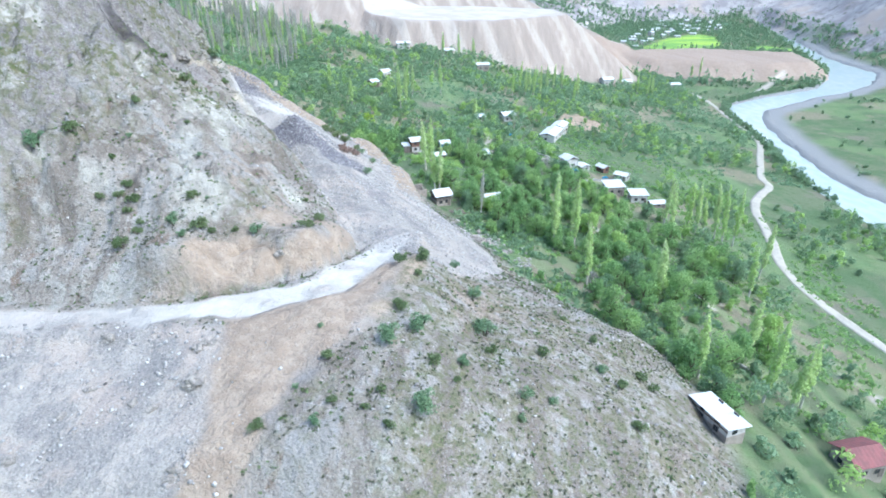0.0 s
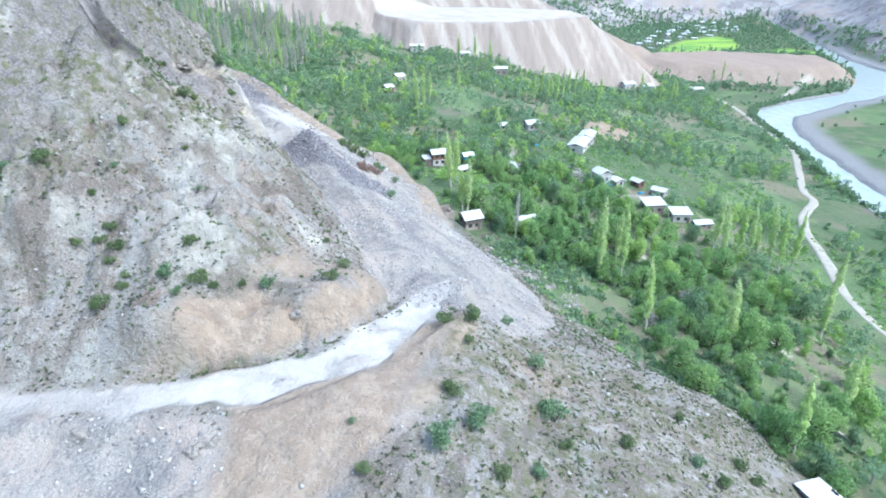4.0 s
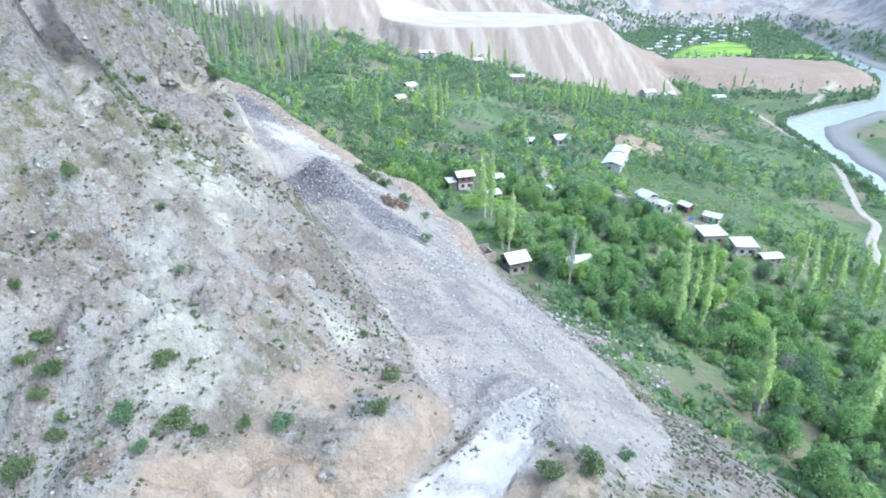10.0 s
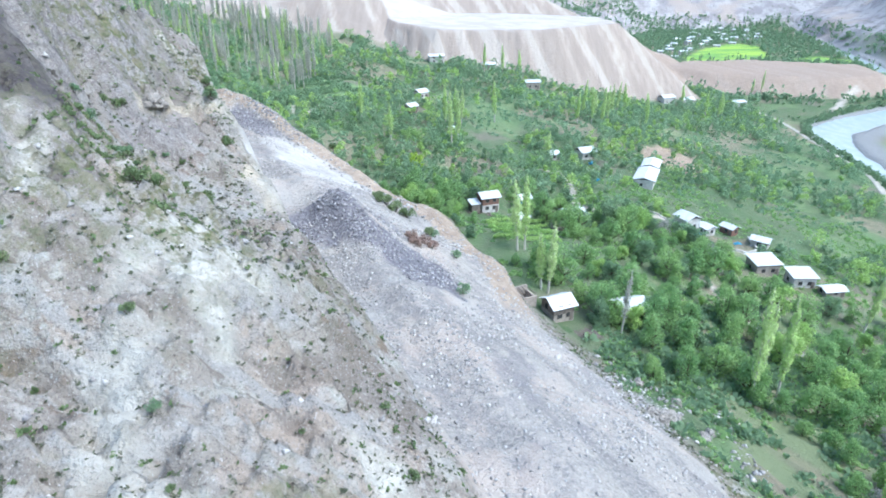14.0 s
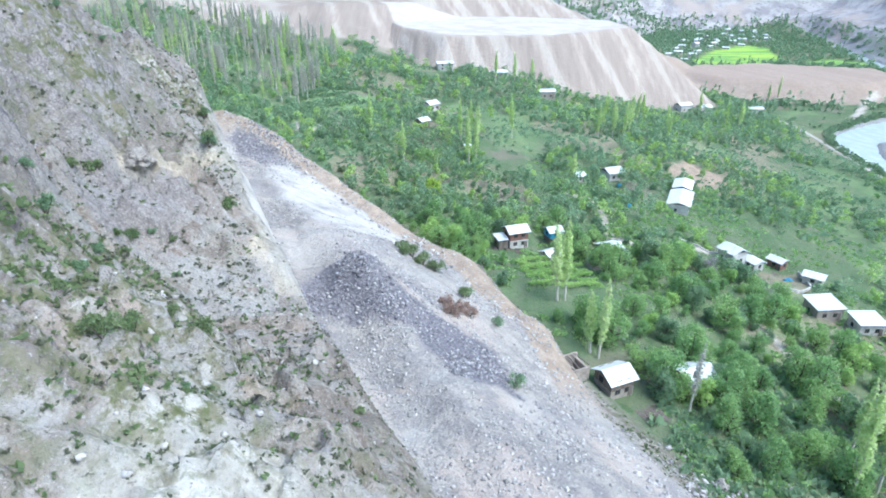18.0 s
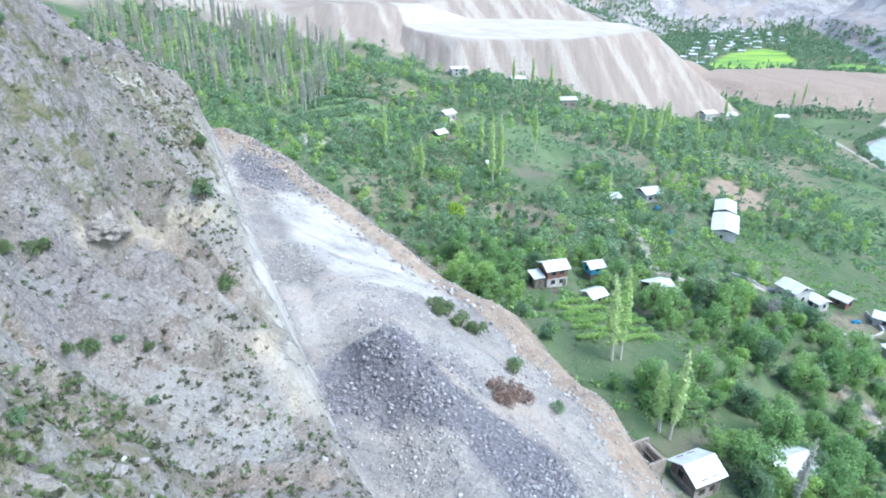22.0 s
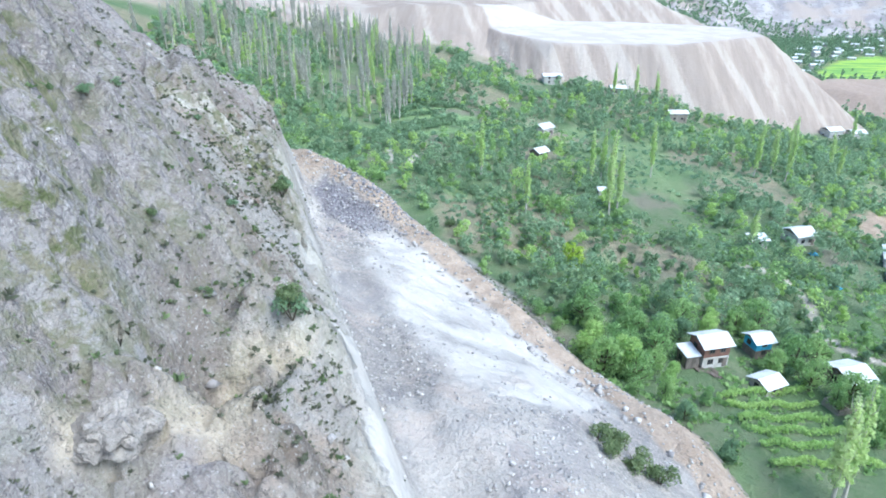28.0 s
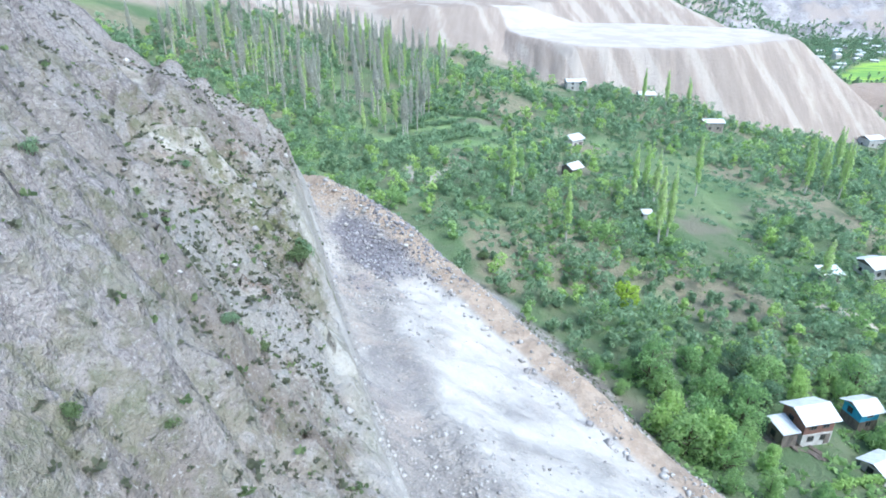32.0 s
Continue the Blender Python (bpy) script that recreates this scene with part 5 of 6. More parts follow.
BUSH_UPPER = [(-66.6, 145.7, 2.5), (-62.0, 144.1, 1.9), (-50.5, 136.2, 2.5), (-59.0, 136.7, 2.1), (-66.2, 158.0, 1.7), (-69.2, 148.6, 1.6), (-48.3, 127.9, 1.0), (-52.8, 137.0, 1.4), (-80.7, 220.3, 2.2), (-63.1, 160.8, 1.1), (-66.3, 157.8, 1.9), (-65.0, 159.9, 1.6), (-81.5, 179.9, 1.8), (-82.4, 193.9, 1.1), (-80.3, 219.8, 2.9), (-61.8, 157.0, 1.3), (-63.8, 155.5, 0.8), (-66.5, 184.5, 2.5), (-80.1, 218.5, 2.7), (-80.7, 188.0, 1.1), (-73.0, 184.5, 0.5), (-76.8, 198.6, 1.2), (-76.4, 201.3, 1.0), (-72.6, 186.0, 0.5), (-89.3, 217.6, 1.1)]
SHRUB_SLIDE = [(-40.0, 204.5, 2.9), (-37.9, 204.2, 3.4), (-35.8, 202.2, 3.7), (-33.3, 202.2, 3.4), (-26.9, 196.5, 3.0), (-22.3, 185.5, 2.3), (-67.4, 298.6, 3.4), (-21.5, 164.4, 2.7), (-27.8, 191.7, 3.0), (-39.5, 201.9, 2.6)]
SHRUB_DRY = [(-31.1, 184.0, 2.8), (-29.6, 182.3, 3.5), (-27.2, 184.5, 3.2), (-28.4, 185.8, 2.9), (-30.7, 181.8, 2.8)]
rng = random.Random(33)


def bushes(spots, kinds, label, group, most=1.9):
    for x, y, width in spots:
        turn = pose(x, y, ground_z(x, y) - 0.08, 0, 0, rng.uniform(0, 360))
        b = copy_thing(rng.choice(kinds), turn @ Matrix.Scale(min(most, width / 2.1 * rng.uniform(0.92, 1.08)), 4))
        tagged(b, label, "bush", group)


bushes(BUSH_NOSE, B_KINDS[:5], "round green bush on a dry stony slope", "bushes on the nose")
bushes(BUSH_SPUR, B_KINDS[:5], "green bush above the cut in the hillside", "bushes on the spur")
bushes(BUSH_UPPER, B_KINDS[:7], "dark green bush clinging to the bare mountainside", "bushes on the upper slope", 1.3)
bushes(SHRUB_SLIDE, B_KINDS[:5], "green shrub still standing on the rock slide", "shrubs on the slide")
bushes(SHRUB_DRY, B_KINDS[7:], "withered brown thicket on the rock slide", "shrubs on the slide")
B_KINDS += [make_bush(440 + i, LEAF_SCRUB, 2.0, 1.0, 700) for i in range(2)]
BUSH_YELLOW = [(-56.7, 113.0, 2.2), (-52.4, 96.6, 2.2), (-52.9, 95.2, 2.2), (-50.7, 93.8, 1.9), (-51.0, 92.6, 2.2), (-55.1, 97.2, 1.8), (-53.0, 128.2, 2.4), (-39.4, 140.1, 1.6), (-66.6, 184.9, 2.7), (-52.5, 130.8, 2.1), (-67.0, 156.3, 1.4), (-71.7, 162.8, 2.8), (-72.5, 160.2, 1.8), (-60.3, 171.6, 3.1), (-72.1, 184.0, 1.1), (-74.4, 188.2, 0.8), (-71.7, 173.4, 0.4), (-73.4, 181.1, 0.5), (-76.0, 185.1, 0.9)]
bushes(BUSH_YELLOW, B_KINDS[8:] + B_KINDS[:2], "low yellow-green shrub on the stony mountainside", "yellow shrubs", 1.2)
for kd in B_KINDS:
    for o in (*kd.children_recursive, kd):
        bpy.data.objects.remove(o)


# ---- tufts, stones ----
def mask_at(m, x, y):
    i, j = np.clip(np.searchsorted(GX, x), 0, len(GX) - 1), np.clip(np.searchsorted(GY, y), 0, len(GY) - 1)
    return m[j, i]


def heights(x, y):
    i = np.clip(np.searchsorted(GX, x) - 1, 0, len(GX) - 2)
    j = np.clip(np.searchsorted(GY, y) - 1, 0, len(GY) - 2)
    fx, fy = (x - GX[i]) / (GX[i + 1] - GX[i]), (y - GY[j]) / (GY[j + 1] - GY[j])
    return (ZZ[j, i] * (1 - fx) + ZZ[j, i + 1] * fx) * (1 - fy) + (ZZ[j + 1, i] * (1 - fx) + ZZ[j + 1, i + 1] * fx) * fy


def tufts(name, seed, count, x0, x1, y0, y1, keep, leaf, low, high, label):
    """Dry tufts scattered over bare ground, each a few sprays."""
    r = np.random.default_rng(seed)
    x, y = r.uniform(x0, x1, count), r.uniform(y0, y1, count)
    ok = r.uniform(0, 1, count) < keep(x, y)
    x, y = x[ok], y[ok]
    z, s = heights(x, y), r.uniform(low, high, ok.sum()) * r.uniform(0.6, 1.2, ok.sum())
    n = 9
    d = r.normal(size=(len(x), n, 3))
    d[..., 2] = np.abs(d[..., 2]) * 0.9 + 0.15
    d /= np.linalg.norm(d, axis=-1)[..., None]
    tip = d * s[:, None, None]
    side = np.cross(d, r.normal(size=d.shape))
    side *= (s[:, None, None] * 0.36) / np.linalg.norm(side, axis=-1)[..., None]
    root = np.stack([x, y, z - 0.03], -1)[:, None, :] + np.stack([r.normal(size=(len(x), n)) * s[:, None] * 0.28, r.normal(size=(len(x), n)) * s[:, None] * 0.28, np.zeros((len(x), n))], -1)
    quad = np.stack([root, root + tip * 0.55 - side, root + tip, root + tip * 0.55 + side], 2).reshape(-1, 3)
    tagged(new(name, leaf_mesh(name, quad, leaf, 4)), label, "scrub", kind="stuff")


keep_scrub = lambda x, y: mask_at(on_hill, x, y) * (1 - mask_at(slide, x, y)) * (1 - mask_at(fill, x, y)) * (1 - mask_at(cut_face, x, y)) * (1 - mask_at(MASK["cut_road"], x, y)) * (1 - 0.4 * mask_at(pale, x, y)) * (1 - 0.7 * mask_at(rock, x, y)) * (1 - 0.7 * mask_at(cream, x, y)) * (1 - mask_at(scarp, x, y)) * np.clip(0.5 + 0.8 * fbm(x, y, 9, 3, 230), 0.2, 1)
tufts("scrub", 50, 85000, -110, 55, 48, 275, keep_scrub, LEAF_DRY, 0.14, 0.32, "low grey-green tufts scattered over the dry slope")
tufts("scrub", 54, 11000, -110, -55, 140, 270, keep_scrub, LEAF_DRY, 0.16, 0.5, "grey-green tufts rooted between the rocks")
tufts("scrub", 55, 5000, -100, 20, 48, 240, lambda x, y: keep_scrub(x, y) * smooth(0.05, 0.3, fbm(x, y, 14, 3, 237)), LEAF_SCRUB, 0.15, 0.4, "yellow-green tufts in patches on the dry slope")
tufts("scrub", 51, 16000, -110, 55, 48, 275, keep_scrub, LEAF_SCRUB, 0.2, 0.5, "small dark green tufts scattered over the dry slope")
tufts("scrub", 56, 2600, -72, -42, 122, 158, lambda x, y: mask_at(hollow, x, y) * np.clip(0.5 + 1.8 * fbm(x, y, 5, 3, 239), 0, 1), LEAF_SCRUB, 0.25, 0.65, "grey-green shrubs crowded in a hollow of the slope")
keep_grass = lambda x, y: (1 - mask_at(on_hill, x, y)) * (1 - mask_at(MASK["valley_road"], x, y)) * np.clip(0.4 + 1.6 * fbm(x, y, 12, 3, 231), 0, 1) * (mask_at(MASK["shore"], x, y) < 0.5) * (mask_at(MASK["mesa"], x, y) < 0.3)
tufts("undergrowth", 52, 16000, -60, 140, 90, 340, keep_grass, LEAF, 0.5, 1.3, "green undergrowth between the fruit trees")
tufts("undergrowth", 57, 5200, 4, 70, 105, 205, keep_grass, LEAF_DARK, 0.6, 1.6, "dark shrubs and hedges on the lower garden slope")
tufts("undergrowth", 53, 14000, -140, 235, 300, 620, keep_grass, LEAF_FAR_HAZE, 0.8, 1.7, "low hedges and shrubs between the terraces")


def stones(name, seed, count, x0, x1, y0, y1, keep, low, high, label, material=STONE):
    r = np.random.default_rng(seed)
    x, y = r.uniform(x0, x1, count), r.uniform(y0, y1, count)
    ok = r.uniform(0, 1, count) < keep(x, y)
    x, y = x[ok], y[ok]
    s = low + (high - low) * r.uniform(0, 1, len(x)) ** 3
    base = np.array([(1, 0, 0), (0.2, 1, 0), (-1, 0.1, 0), (0, -1, 0), (0.25, 0.2, 0.8), (-0.3, -0.2, 0.7), (0, 0, -0.5)])
    v = (base[None] + r.normal(size=(len(x), 7, 3)) * 0.2) * s[:, None, None]
    a = r.uniform(0, 6.283, len(x))
    c, q = np.cos(a)[:, None], np.sin(a)[:, None]
    v = np.stack([v[..., 0] * c - v[..., 1] * q, v[..., 0] * q + v[..., 1] * c, v[..., 2]], -1) + np.stack([x, y, heights(x, y) + 0.12 * s], -1)[:, None, :]
    tri = np.array([(0, 1, 4), (1, 2, 5), (1, 5, 4), (2, 3, 5), (3, 0, 4), (3, 4, 5), (1, 0, 6), (2, 1, 6), (3, 2, 6), (0, 3, 6)])
    f = (tri[None] + 7 * np.arange(len(x))[:, None, None]).reshape(-1, 3)
    me = bpy.data.meshes.new(name)
    me.vertices.add(len(x) * 7)
    me.vertices.foreach_set("co", v.astype(np.float32).ravel())
    me.loops.add(f.size)
    me.loops.foreach_set("vertex_index", f.astype(np.int32).ravel())
    me.polygons.add(len(f))
    me.polygons.foreach_set("loop_start", (np.arange(len(f)) * 3).astype(np.int32))
    me.update(calc_edges=True)
    me.materials.append(material)
    tagged(new(name, me), label, "stones", kind="stuff")


keep_slide = lambda x, y: mask_at(slide, x, y) * np.clip(0.4 + 1.6 * fbm(x, y, 8, 3, 232), 0.1, 1) * (1 - 0.8 * mask_at(white, x, y))
stones("rubble", 60, 125000, -110, 20, 98, 285, keep_slide, 0.05, 0.34, "pale broken stones lying over the rock slide")
stones("rubble", 61, 5000, -80, -10, 48, 78, lambda x, y: mask_at(fill, x, y) * (1 - 0.8 * mask_at(band, x, y)) * np.clip(0.35 + 1.6 * fbm(x, y, 7, 3, 233), 0, 1), 0.08, 0.45, "small white stones tipped below the road")
stones("rubble", 62, 9000, -110, 45, 48, 270, lambda x, y: keep_scrub(x, y) * 0.8, 0.08, 0.5, "grey stones strewn on the mountainside")
stones("rubble", 65, 14000, -56, -18, 158, 188, lambda x, y: mask_at(violet, x, y) * np.clip(0.35 + 1.5 * fbm(x, y, 5, 3, 238), 0.05, 1), 0.08, 0.45, "dark bluish broken stones heaped on the rock slide", DARK_STONE)
stones("rubble", 66, 5000, -90, -66, 246, 284, lambda x, y: mask_at(violet, x, y), 0.12, 0.5, "dark bluish stones at the head of the slide", DARK_STONE)
edge_keep = lambda x, y: np.exp(-((line_distance(SLIDE_EDGE, x, y) + 7) / 2.0) ** 2) * (y > 150)
stones("rubble", 63, 9000, -100, 10, 150, 280, edge_keep, 0.15, 0.75, "coarse blocks gathered along the bank of the slide")


def make_boulder(seed, size):
    r = np.random.default_rng(seed)
    bm = bmesh.new()
    bmesh.ops.create_icosphere(bm, subdivisions=4, radius=1.0)
    off = Vector(r.uniform(-50, 50, 3))
    for v in bm.verts:
        k = 1 + 0.35 * noise.noise(v.co * 1.2 + off) + 0.12 * noise.noise(v.co * 3.7 + off)
        v.co = Vector((v.co.x * 1.15 * k, v.co.y * 0.9 * k, max(v.co.z, -0.45) * 0.72 * k)) * size
        v.co += v.co.normalized() * 0.09 * size * round(3 * noise.noise(v.co * 1.9 + off))
    return part("boulder", bm, ROCK)


BOULDERS = [(-33.3, 65.8, 1.5), (-33.8, 72.6, 0.7), (-33, 73, 0.6), (-34.7, 71.6, 0.8), (-48.7, 74.1, 0.9), (-47.2, 65.3, 0.7), (-38.1, 62.7, 0.7), (-40.7, 63.3, 0.6), (-32, 54.3, 0.8), (-52.6, 55.3, 0.7), (-32.5, 53.3, 0.6), (-49.1, 61.4, 0.6), (-70, 169.8, 1.7), (-69.4, 171.1, 1.0), (-27.7, 93, 0.8), (-25.6, 90.8, 0.9)]
for n, (x, y, s) in enumerate(BOULDERS):
    b = place(make_boulder(500 + n, s), x, y, n * 40)
    tagged(b, "pale weathered boulder lying on the slope", "boulder", "boulders")

# ---- vine rows below the houses ----
for n in range(6):
    r = np.random.default_rng(600 + n)
    x0, y0, x1, y1 = -12.5 + 0.2 * n, 242 - 4.2 * n, 5.5 + 0.3 * n, 250 - 4.6 * n
    clumps = []
    for f in np.linspace(0, 1, 26):
        x, y = x0 + (x1 - x0) * f, y0 + (y1 - y0) * f
        clumps.append((x, y, ground_z(x, y) + 0.75, r.uniform(0.55, 0.8)))
    row = new("vine_row", leaf_mesh("vine_row", leaves(r, clumps, 1600, 0.22), LEAF_LIGHT))
    tagged(row, "row of green vines in a terraced garden", "vines", "vine rows", "stuff")


# ---- yards: planks, tarpaulins, ruins, rubble ----
def make_plank_pile(seed, count, length, spread_w):
    r = random.Random(seed)
    root = new("plank_pile")
    for i in range(count):
        bm = bmesh.new()
        box(bm, 0, 0, 0, length * r.uniform(0.6, 1.1), 0.22, 0.05)
        p = part("plank", bm, TIMBER, root)
        p.matrix_basis = pose(r.uniform(-0.4, 0.4), (i % 6 - 2.5) * spread_w / 6 + r.uniform(-0.1, 0.1), 0.02 + 0.09 * (i // 6), r.uniform(-3, 3), r.uniform(-4, 4), r.uniform(-14, 14))
    return root


for n, (x, y, turn, count, length) in enumerate([(5.5, 179.6, -60, 14, 4.5), (3.3, 179, -52, 10, 3.5), (-14.2, 252.4, -60, 20, 4.0), (-10.9, 250.1, -48, 16, 3.6), (-17.2, 252.2, -70, 12, 3.4), (-8.6, 191, -35, 10, 4.2), (69.9, 263.4, 15, 8, 4.0)]):
    pp = place(make_plank_pile(700 + n, count, length, 2.2), x, y, turn)
    tagged(pp, "loose pile of weathered grey planks beside a house", "planks", "plank piles")


def make_tarp(seed, a, b, height):
    r = np.random.default_rng(seed)
    bm = bmesh.new()
    n = 14
    off = Vector(r.uniform(-30, 30, 3))
    grid = [[bm.verts.new(((i / n - 0.5) * a, (j / n - 0.5) * b, height * max(0.0, 1 - 1.6 * math.hypot(i / n - 0.5, j / n - 0.5)) + 0.28 * abs(noise.noise(Vector((i * 0.45, j * 0.45, 0)) + off)) + 0.05)) for j in range(n + 1)] for i in range(n + 1)]
    for i in range(n):
        for j in range(n):
            bm.faces.new((grid[i][j], grid[i + 1][j], grid[i + 1][j + 1], grid[i][j + 1]))
    for f in bm.faces:
        f.smooth = True
    bmesh.ops.solidify(bm, geom=bm.faces[:], thickness=0.03)
    return part("tarpaulin", bm, BLUE)


for n, (x, y, turn, a, b, h) in enumerate([(58.6, 261, 30, 3.4, 3.0, 1.4), (72.4, 259.2, 10, 2.8, 1.6, 0.9), (33.5, 298.2, 40, 2.4, 2.0, 0.8), (35.5, 318.1, 10, 2.4, 2.2, 1.2)]):
    tagged(place(make_tarp(720 + n, a, b, h), x, y, turn), "crumpled bright blue tarpaulin covering a heap", "tarpaulin", "blue tarpaulins")


def make_ruin(length, width, height):
    """A roofless mud hut with loose beams laid across."""
    root = new("ruined_hut")
    for sx, sy, px, py, h in ((length, 0.4, 0, -width / 2, 0.75), (length, 0.4, 0, width / 2, 1.0), (0.4, width - 0.4, -length / 2 + 0.2, 0, 0.9), (0.4, width - 0.4, length / 2 - 0.2, 0, 0.6)):
        bm = bmesh.new()
        box(bm, px, py, -2.0, sx, sy, 2.0 + height * h)
        bmesh.ops.subdivide_edges(bm, edges=bm.edges[:], cuts=3, use_grid_fill=True)
        for v in bm.verts:
            v.co += Vector((noise.noise(v.co * 0.9), noise.noise(v.co * 0.9 + Vector((9, 0, 0))), noise.noise(v.co * 0.7 + Vector((0, 9, 0))) if v.co.z > 0.3 else 0)) * 0.22
        part("wall", bm, MUD, root)
    for i in range(4):
        bm = bmesh.new()
        box(bm, (i - 1.5) * length * 0.26, 0, 0, 0.14, width * 1.15, 0.14)
        p = part("beam", bm, TIMBER, root)
        p.matrix_basis = pose(0, 0, height * 0.85 + 0.05 * i, 4 - 2 * i, 0, 3 * i - 4)
    return root


tagged(place(make_ruin(3.6, 4.0, 2.2), -7.7, 187.5, 24), "roofless mud hut with bare roof beams", "ruin")
tagged(place(make_ruin(3.0, 3.2, 1.5), 9.5, 245.2, 20), "crumbling white-washed wall stumps in a garden", "ruin")


def make_wall(points, height, material, name, label):
    root = new(name)
    for (ax, ay), (bx, by) in zip(points, points[1:]):
        ln = math.hypot(bx - ax, by - ay)
        n = max(2, int(ln / 0.8))
        bm = bmesh.new()
        for i in range(n):
            f = (i + 0.5) / n
            x, y = ax + (bx - ax) * f, ay + (by - ay) * f
            box(bm, x, y, ground_z(x, y) - 0.5, ln / n * 1.04, 0.4, 0.5 + height * random.uniform(0.8, 1.1), pose(0, 0, 0, 0, 0, math.degrees(math.atan2(by - ay, bx - ax))), 0.04)
        part("wall_run", bm, material, root)
    tagged(root, label, "wall")


make_wall([(57.2, 245), (64.3, 249.6), (69.8, 249.6), (76.3, 254)], 0.9, LIME, "yard_wall", "low pale wall round a bare farmyard")
make_wall([(76.8, 254.3), (77.5, 257.2), (78.2, 264.3)], 0.9, LIME, "yard_wall", "low pale wall beside a farmyard")
make_wall([(42.1, 274.8), (49.2, 268.4), (54.5, 267.9)], 0.7, LIME, "lane_wall", "pale stone wall along a garden lane")

# ---- the far village and its woods ----
rng = random.Random(77)


def make_far_house(a, b, h, roof):
    root = new("house")
    bm = bmesh.new()
    box(bm, 0, 0, -3, a, b, 3 + h)
    part("wall", bm, LIME, root)
    bm = bmesh.new()
    vs = [bm.verts.new(p) for p in ((-a / 2 - 0.5, -b / 2 - 0.5, h), (a / 2 + 0.5, -b / 2 - 0.5, h), (a / 2 + 0.5, b / 2 + 0.5, h), (-a / 2 - 0.5, b / 2 + 0.5, h), (-a / 2 - 0.5, 0, h + 1.6), (a / 2 + 0.5, 0, h + 1.6))]
    for f in ((0, 1, 5, 4), (2, 3, 4, 5), (0, 4, 3), (1, 2, 5), (0, 3, 2, 1)):
        bm.faces.new([vs[i] for i in f])
    part("roof", bm, roof, root)
    for i in range(3):
        bm = bmesh.new()
        box(bm, (i - 1) * a * 0.3, -b / 2 - 0.03, h * 0.4, 1.1, 0.08, 1.3)
        part("window", bm, GLASS, root)
    return root


FAR_KINDS = [make_far_house(11, 8, 4.5, TIN), make_far_house(14, 8, 3.6, TIN), make_far_house(9, 8, 6, TIN)]
far_spots = []
for _ in range(400):
    t = rng.random()
    x, y = 300 + 150 * t + rng.uniform(-40, 60), 900 + 280 * t + rng.uniform(-30, 60)
    if mask_at(MASK["shore"], np.array([x]), np.array([y]))[0] > 0.2 or ground_z(x, y) > 8 or mask_at(crop, np.array([x]), np.array([y]))[0] > 0.3:
        continue
    if mask_at(MASK["mesa"], np.array([x]), np.array([y]))[0] > 0.2 or any((x - a) ** 2 + (y - b) ** 2 < 24 ** 2 for a, b in far_spots):
        continue
    far_spots.append((x, y))
for x, y in far_spots[:34]:
    fh = copy_thing(rng.choice(FAR_KINDS), pose(x, y, ground_z(x, y), 0, 0, rng.uniform(-30, 30)) @ Matrix.Scale(rng.uniform(0.65, 0.95), 4))
    tagged(fh, "distant white village house among trees", "house", "far village houses")
for kd in FAR_KINDS:
    for o in (*kd.children_recursive, kd):
        bpy.data.objects.remove(o)
lot = []
for _ in range(9000):
    x, y = rng.uniform(110, 640), rng.uniform(620, 1330)
    z = ground_z(x, y)
    m = np.array([x]), np.array([y])
    if mask_at(MASK["mesa"], *m)[0] > 0.2 or mask_at(MASK["shore"], *m)[0] > 0.6 or mask_at(crop, *m)[0] > 0.3 or z > (75 if x < 330 else 6) or any((x - a) ** 2 + (y - b) ** 2 < 64 for a, b in far_spots):
        continue
    if rng.random() > 0.8 + 1.0 * float(fbm(x, y, 90, 3, 97)):
        continue
    r2 = np.random.default_rng(int(x * 5 + y * 11) & 0xFFFF)
    tall = rng.random() < 0.2
    h, w = (r2.uniform(11, 17), 2.6) if tall else (r2.uniform(4, 7), r2.uniform(5, 8))
    lot.append(leaves(r2, crown_clumps(r2, h, w, h * 0.05, 7), 34, 1.15) + np.array([x, y, z]))
tagged(new("far_woods", leaf_mesh("far_woods", np.concatenate(lot), LEAF_FAR_HAZE)), "distant trees along the valley", "trees", kind="stuff")
# willow scrub on the far bank of the river
lot = []
for _ in range(900):
    x, y = rng.uniform(230, 520), rng.uniform(150, 720)
    m = np.array([x]), np.array([y])
    if mask_at(MASK["shore"], *m)[0] > 0.5 or mask_at(MASK["mesa"], *m)[0] > 0.2 or ground_z(x, y) < -19.5 or rng.random() > 0.35 + 1.4 * float(fbm(x, y, 50, 3, 98)):
        continue
    r2 = np.random.default_rng(int(x * 3 + y * 17) & 0xFFFF)
    h, w = r2.uniform(1.5, 4), r2.uniform(2.5, 5)
    lot.append(leaves(r2, crown_clumps(r2, h, w, 0, 6), 60, 0.6) + np.array([x, y, ground_z(x, y)]))
for _ in range(420):
    f = rng.uniform(3, 15)
    i = int(f)
    ex, ey = RIVER[i + 1][0] - RIVER[i][0], RIVER[i + 1][1] - RIVER[i][1]
    off = (RIVER_WIDTH[i] * 0.5 + rng.uniform(3, 10)) / math.hypot(ex, ey)
    x, y = RIVER[i][0] + ex * (f - i) - ey * off, RIVER[i][1] + ey * (f - i) + ex * off
    if ground_z(x, y) < -19.6:
        continue
    r2 = np.random.default_rng(int(x * 3 + y * 19) & 0xFFFF)
    lot.append(leaves(r2, crown_clumps(r2, r2.uniform(2, 5), r2.uniform(3, 5), 0, 6), 70, 0.55) + np.array([x, y, ground_z(x, y)]))
tagged(new("willow_scrub", leaf_mesh("willow_scrub", np.concatenate(lot), LEAF_DARK)), "low willow scrub along the river banks", "trees", kind="stuff")

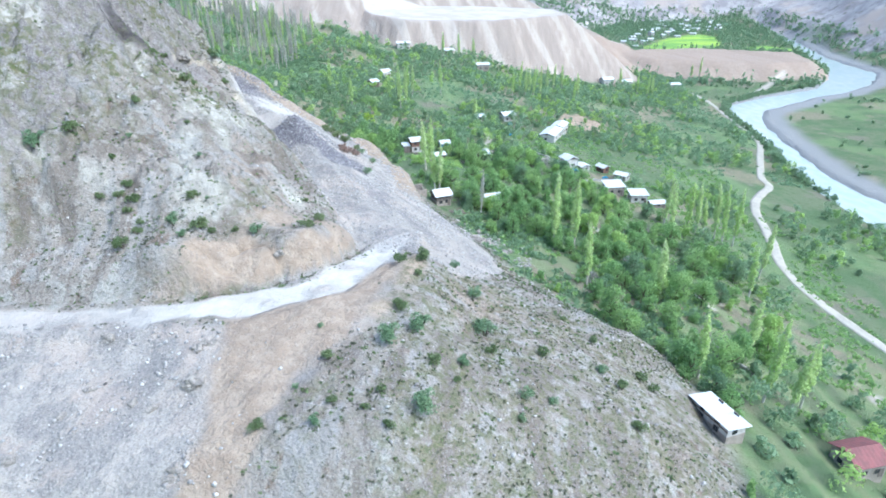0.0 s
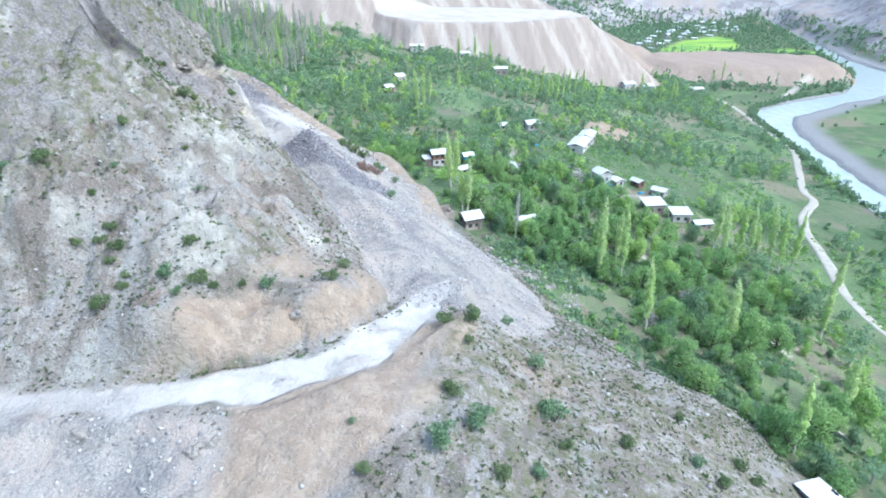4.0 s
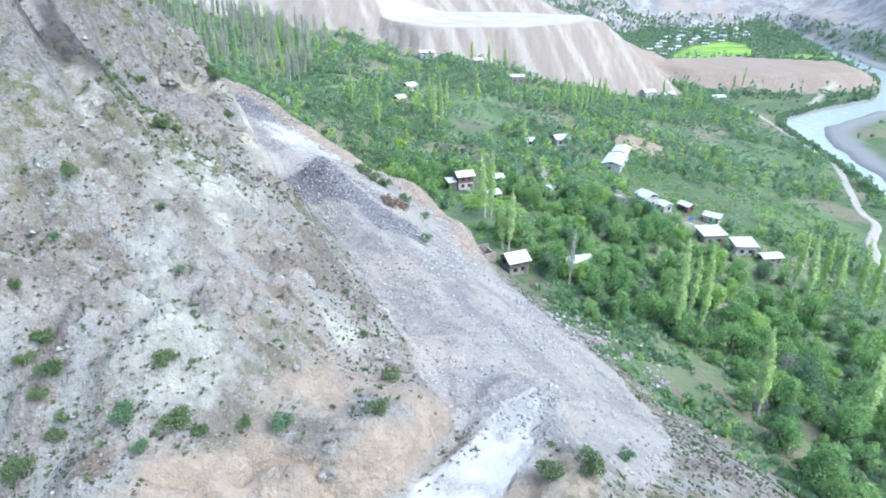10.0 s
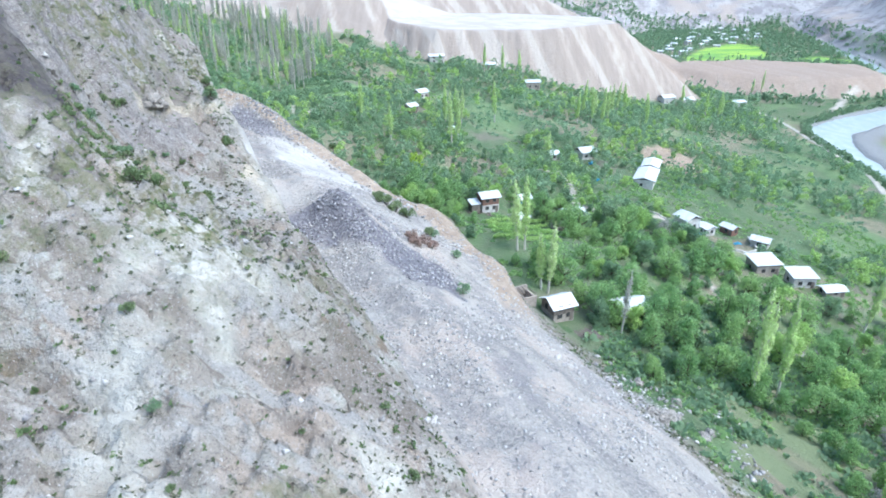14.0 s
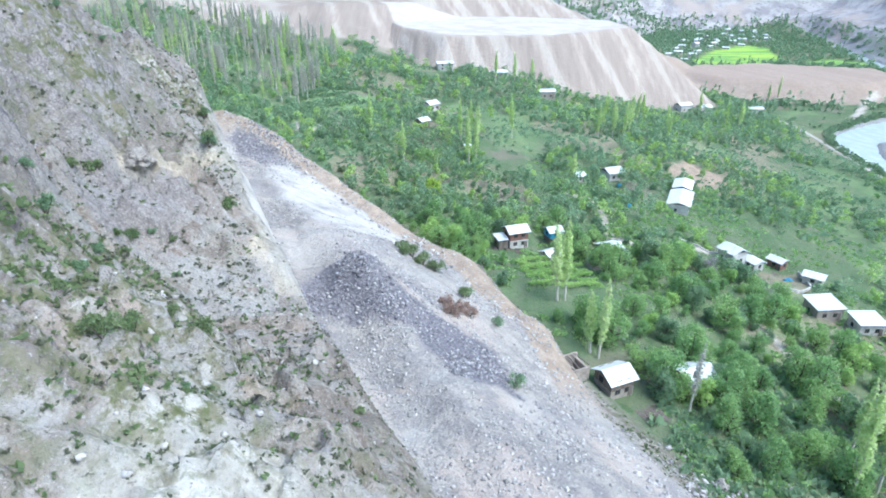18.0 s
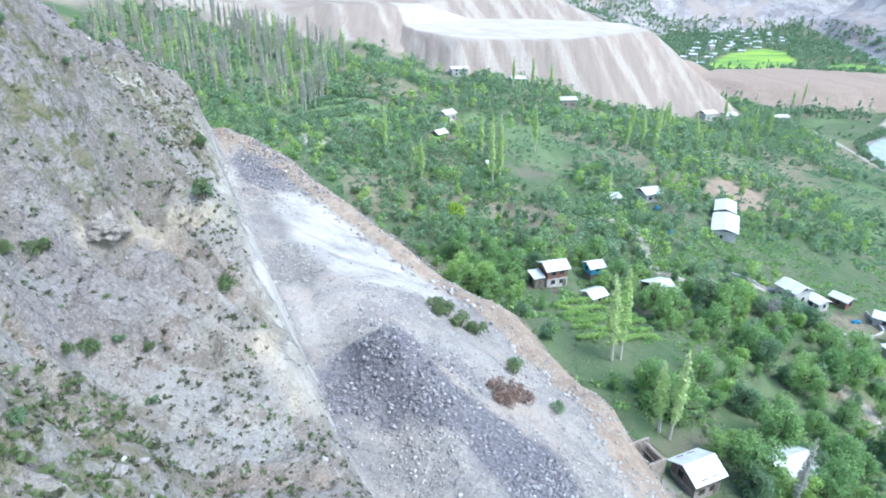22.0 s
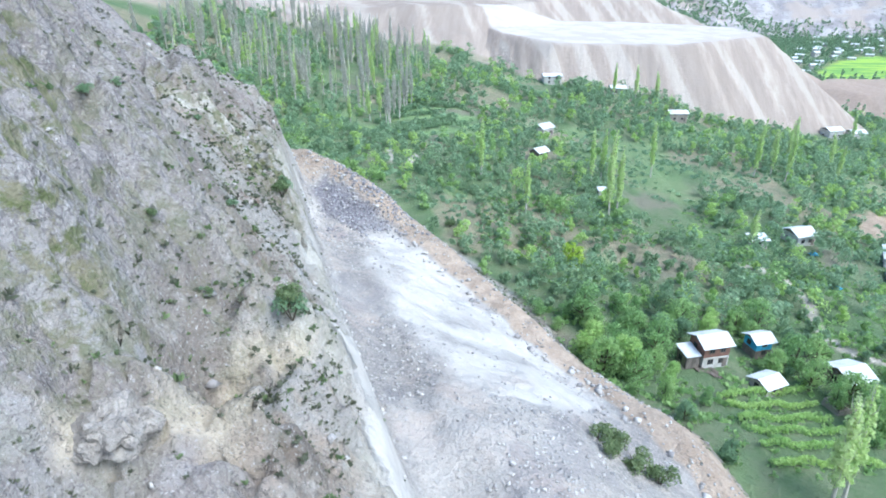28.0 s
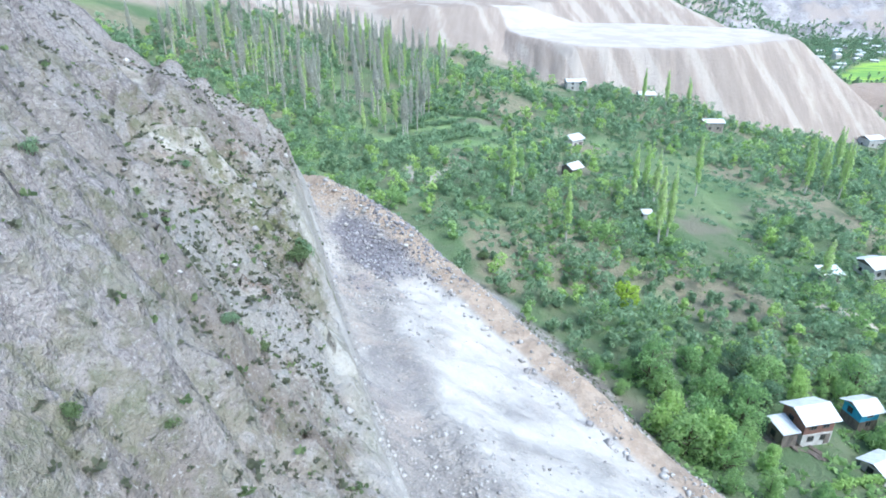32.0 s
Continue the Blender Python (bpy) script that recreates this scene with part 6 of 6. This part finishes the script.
# ---- hedges on the terraced field ----
for n, pts in enumerate([[(-109.1, 397.2), (-100.1, 411.6), (-87.3, 421.6)], [(-109.1, 409.4), (-98.2, 428.9)], [(-106.2, 385.6), (-93.6, 395.8), (-77.6, 416.3)], [(-98.9, 381.6), (-85.6, 393.5), (-71.6, 412.2)], [(-95.2, 436.8), (-84.3, 434), (-73.4, 435.2)]]):
    r = np.random.default_rng(640 + n)
    clumps = []
    for (ax, ay), (bx, by) in zip(pts, pts[1:]):
        for f in np.linspace(0, 1, int(math.hypot(bx - ax, by - ay) / 1.1)):
            x, y = ax + (bx - ax) * f + r.normal() * 0.5, ay + (by - ay) * f + r.normal() * 0.5
            clumps.append((x, y, ground_z(x, y) + r.uniform(0.6, 1.4), r.uniform(0.9, 1.5)))
    row = new("hedge", leaf_mesh("hedge", leaves(r, clumps, 1400, 0.45), LEAF_DARK))
    tagged(row, "bushy dark green hedge between terraced plots", "hedge", "terrace hedges", "stuff")


# ---- a wooden pole, a fallen trunk, outcrops ----
def make_pole(height):
    root = new("utility_pole")
    bm = bmesh.new()
    tube(bm, [(0, 0, -0.8), (0.02, 0, height * 0.5), (0.05, 0, height)], [0.15, 0.125, 0.1], 8)
    part("post", bm, TIMBER, root)
    bm = bmesh.new()
    box(bm, 0.05, 0, height - 0.7, 1.7, 0.1, 0.12)
    part("crossarm", bm, TIMBER, root)
    for x in (-0.7, 0.1, 0.75):
        bm = bmesh.new()
        tube(bm, [(x, 0, height - 0.58), (x, 0, height - 0.48), (x, 0, height - 0.36)], [0.03, 0.06, 0.03], 8)
        part("insulator", bm, LIME, root)
    return root


tagged(place(make_pole(8.0), 45.2, 204.2, 30), "weathered wooden utility pole with a short crossarm", "pole")
log = new("fallen_trunk")
bm = bmesh.new()
z0, z1 = ground_z(21.8, 156.9), ground_z(28.2, 157.0)
tube(bm, [(21.8, 156.9, z0 + 0.25), (24, 157.2, z0 * 0.65 + z1 * 0.35 + 0.4), (26.3, 156.8, z0 * 0.3 + z1 * 0.7 + 0.35), (28.2, 157, z1 + 0.3)], [0.3, 0.26, 0.2, 0.12], 9)
part("trunk", bm, BARK_PALE, log)
for ax, dx, dy in ((24.2, 1.2, 1.5), (26.2, 1.0, -1.4), (27.2, 1.3, 1.1)):
    bm = bmesh.new()
    zz = ground_z(ax, 157) + 0.45
    tube(bm, [(ax, 157, zz), (ax + dx * 0.5, 157 + dy * 0.5, zz + 0.35), (ax + dx, 157 + dy, zz + 0.5)], [0.09, 0.06, 0.02], 6)
    part("branch", bm, BARK_PALE, log)
tagged(log, "pale barkless tree trunk fallen in a garden", "log")
for n, (x, y, s) in enumerate([(9, 150.1, 1.8), (13, 152.8, 1.3), (16.6, 149.2, 1.1), (15.7, 158.6, 0.9), (11.7, 153.3, 1.6), (10.5, 163.7, 1.0), (18.2, 150.5, 0.8), (-31.2, 263, 1.3), (-25.6, 260.4, 0.9), (-21.2, 267.5, 1.1), (-28.9, 257.1, 1.0)]):
    b = place(make_boulder(540 + n, s), x, y, n * 53)
    tagged(b, "pale rock outcrop at the foot of the slide", "rock", "outcrops")
make_wall([(63.5, 118.7), (65.6, 112.3), (68.2, 108.4)], 0.9, STONE, "terrace_wall", "low dry-stone wall holding up a garden terrace")
# gathered rubble below the slide
stones("rubble", 64, 2600, 2, 24, 140, 172, lambda x, y: 0.5 * (1 - mask_at(slide, x, y)) * np.clip(0.5 + 2 * fbm(x, y, 6, 3, 236), 0, 1), 0.12, 0.6, "broken blocks that rolled into the gardens")
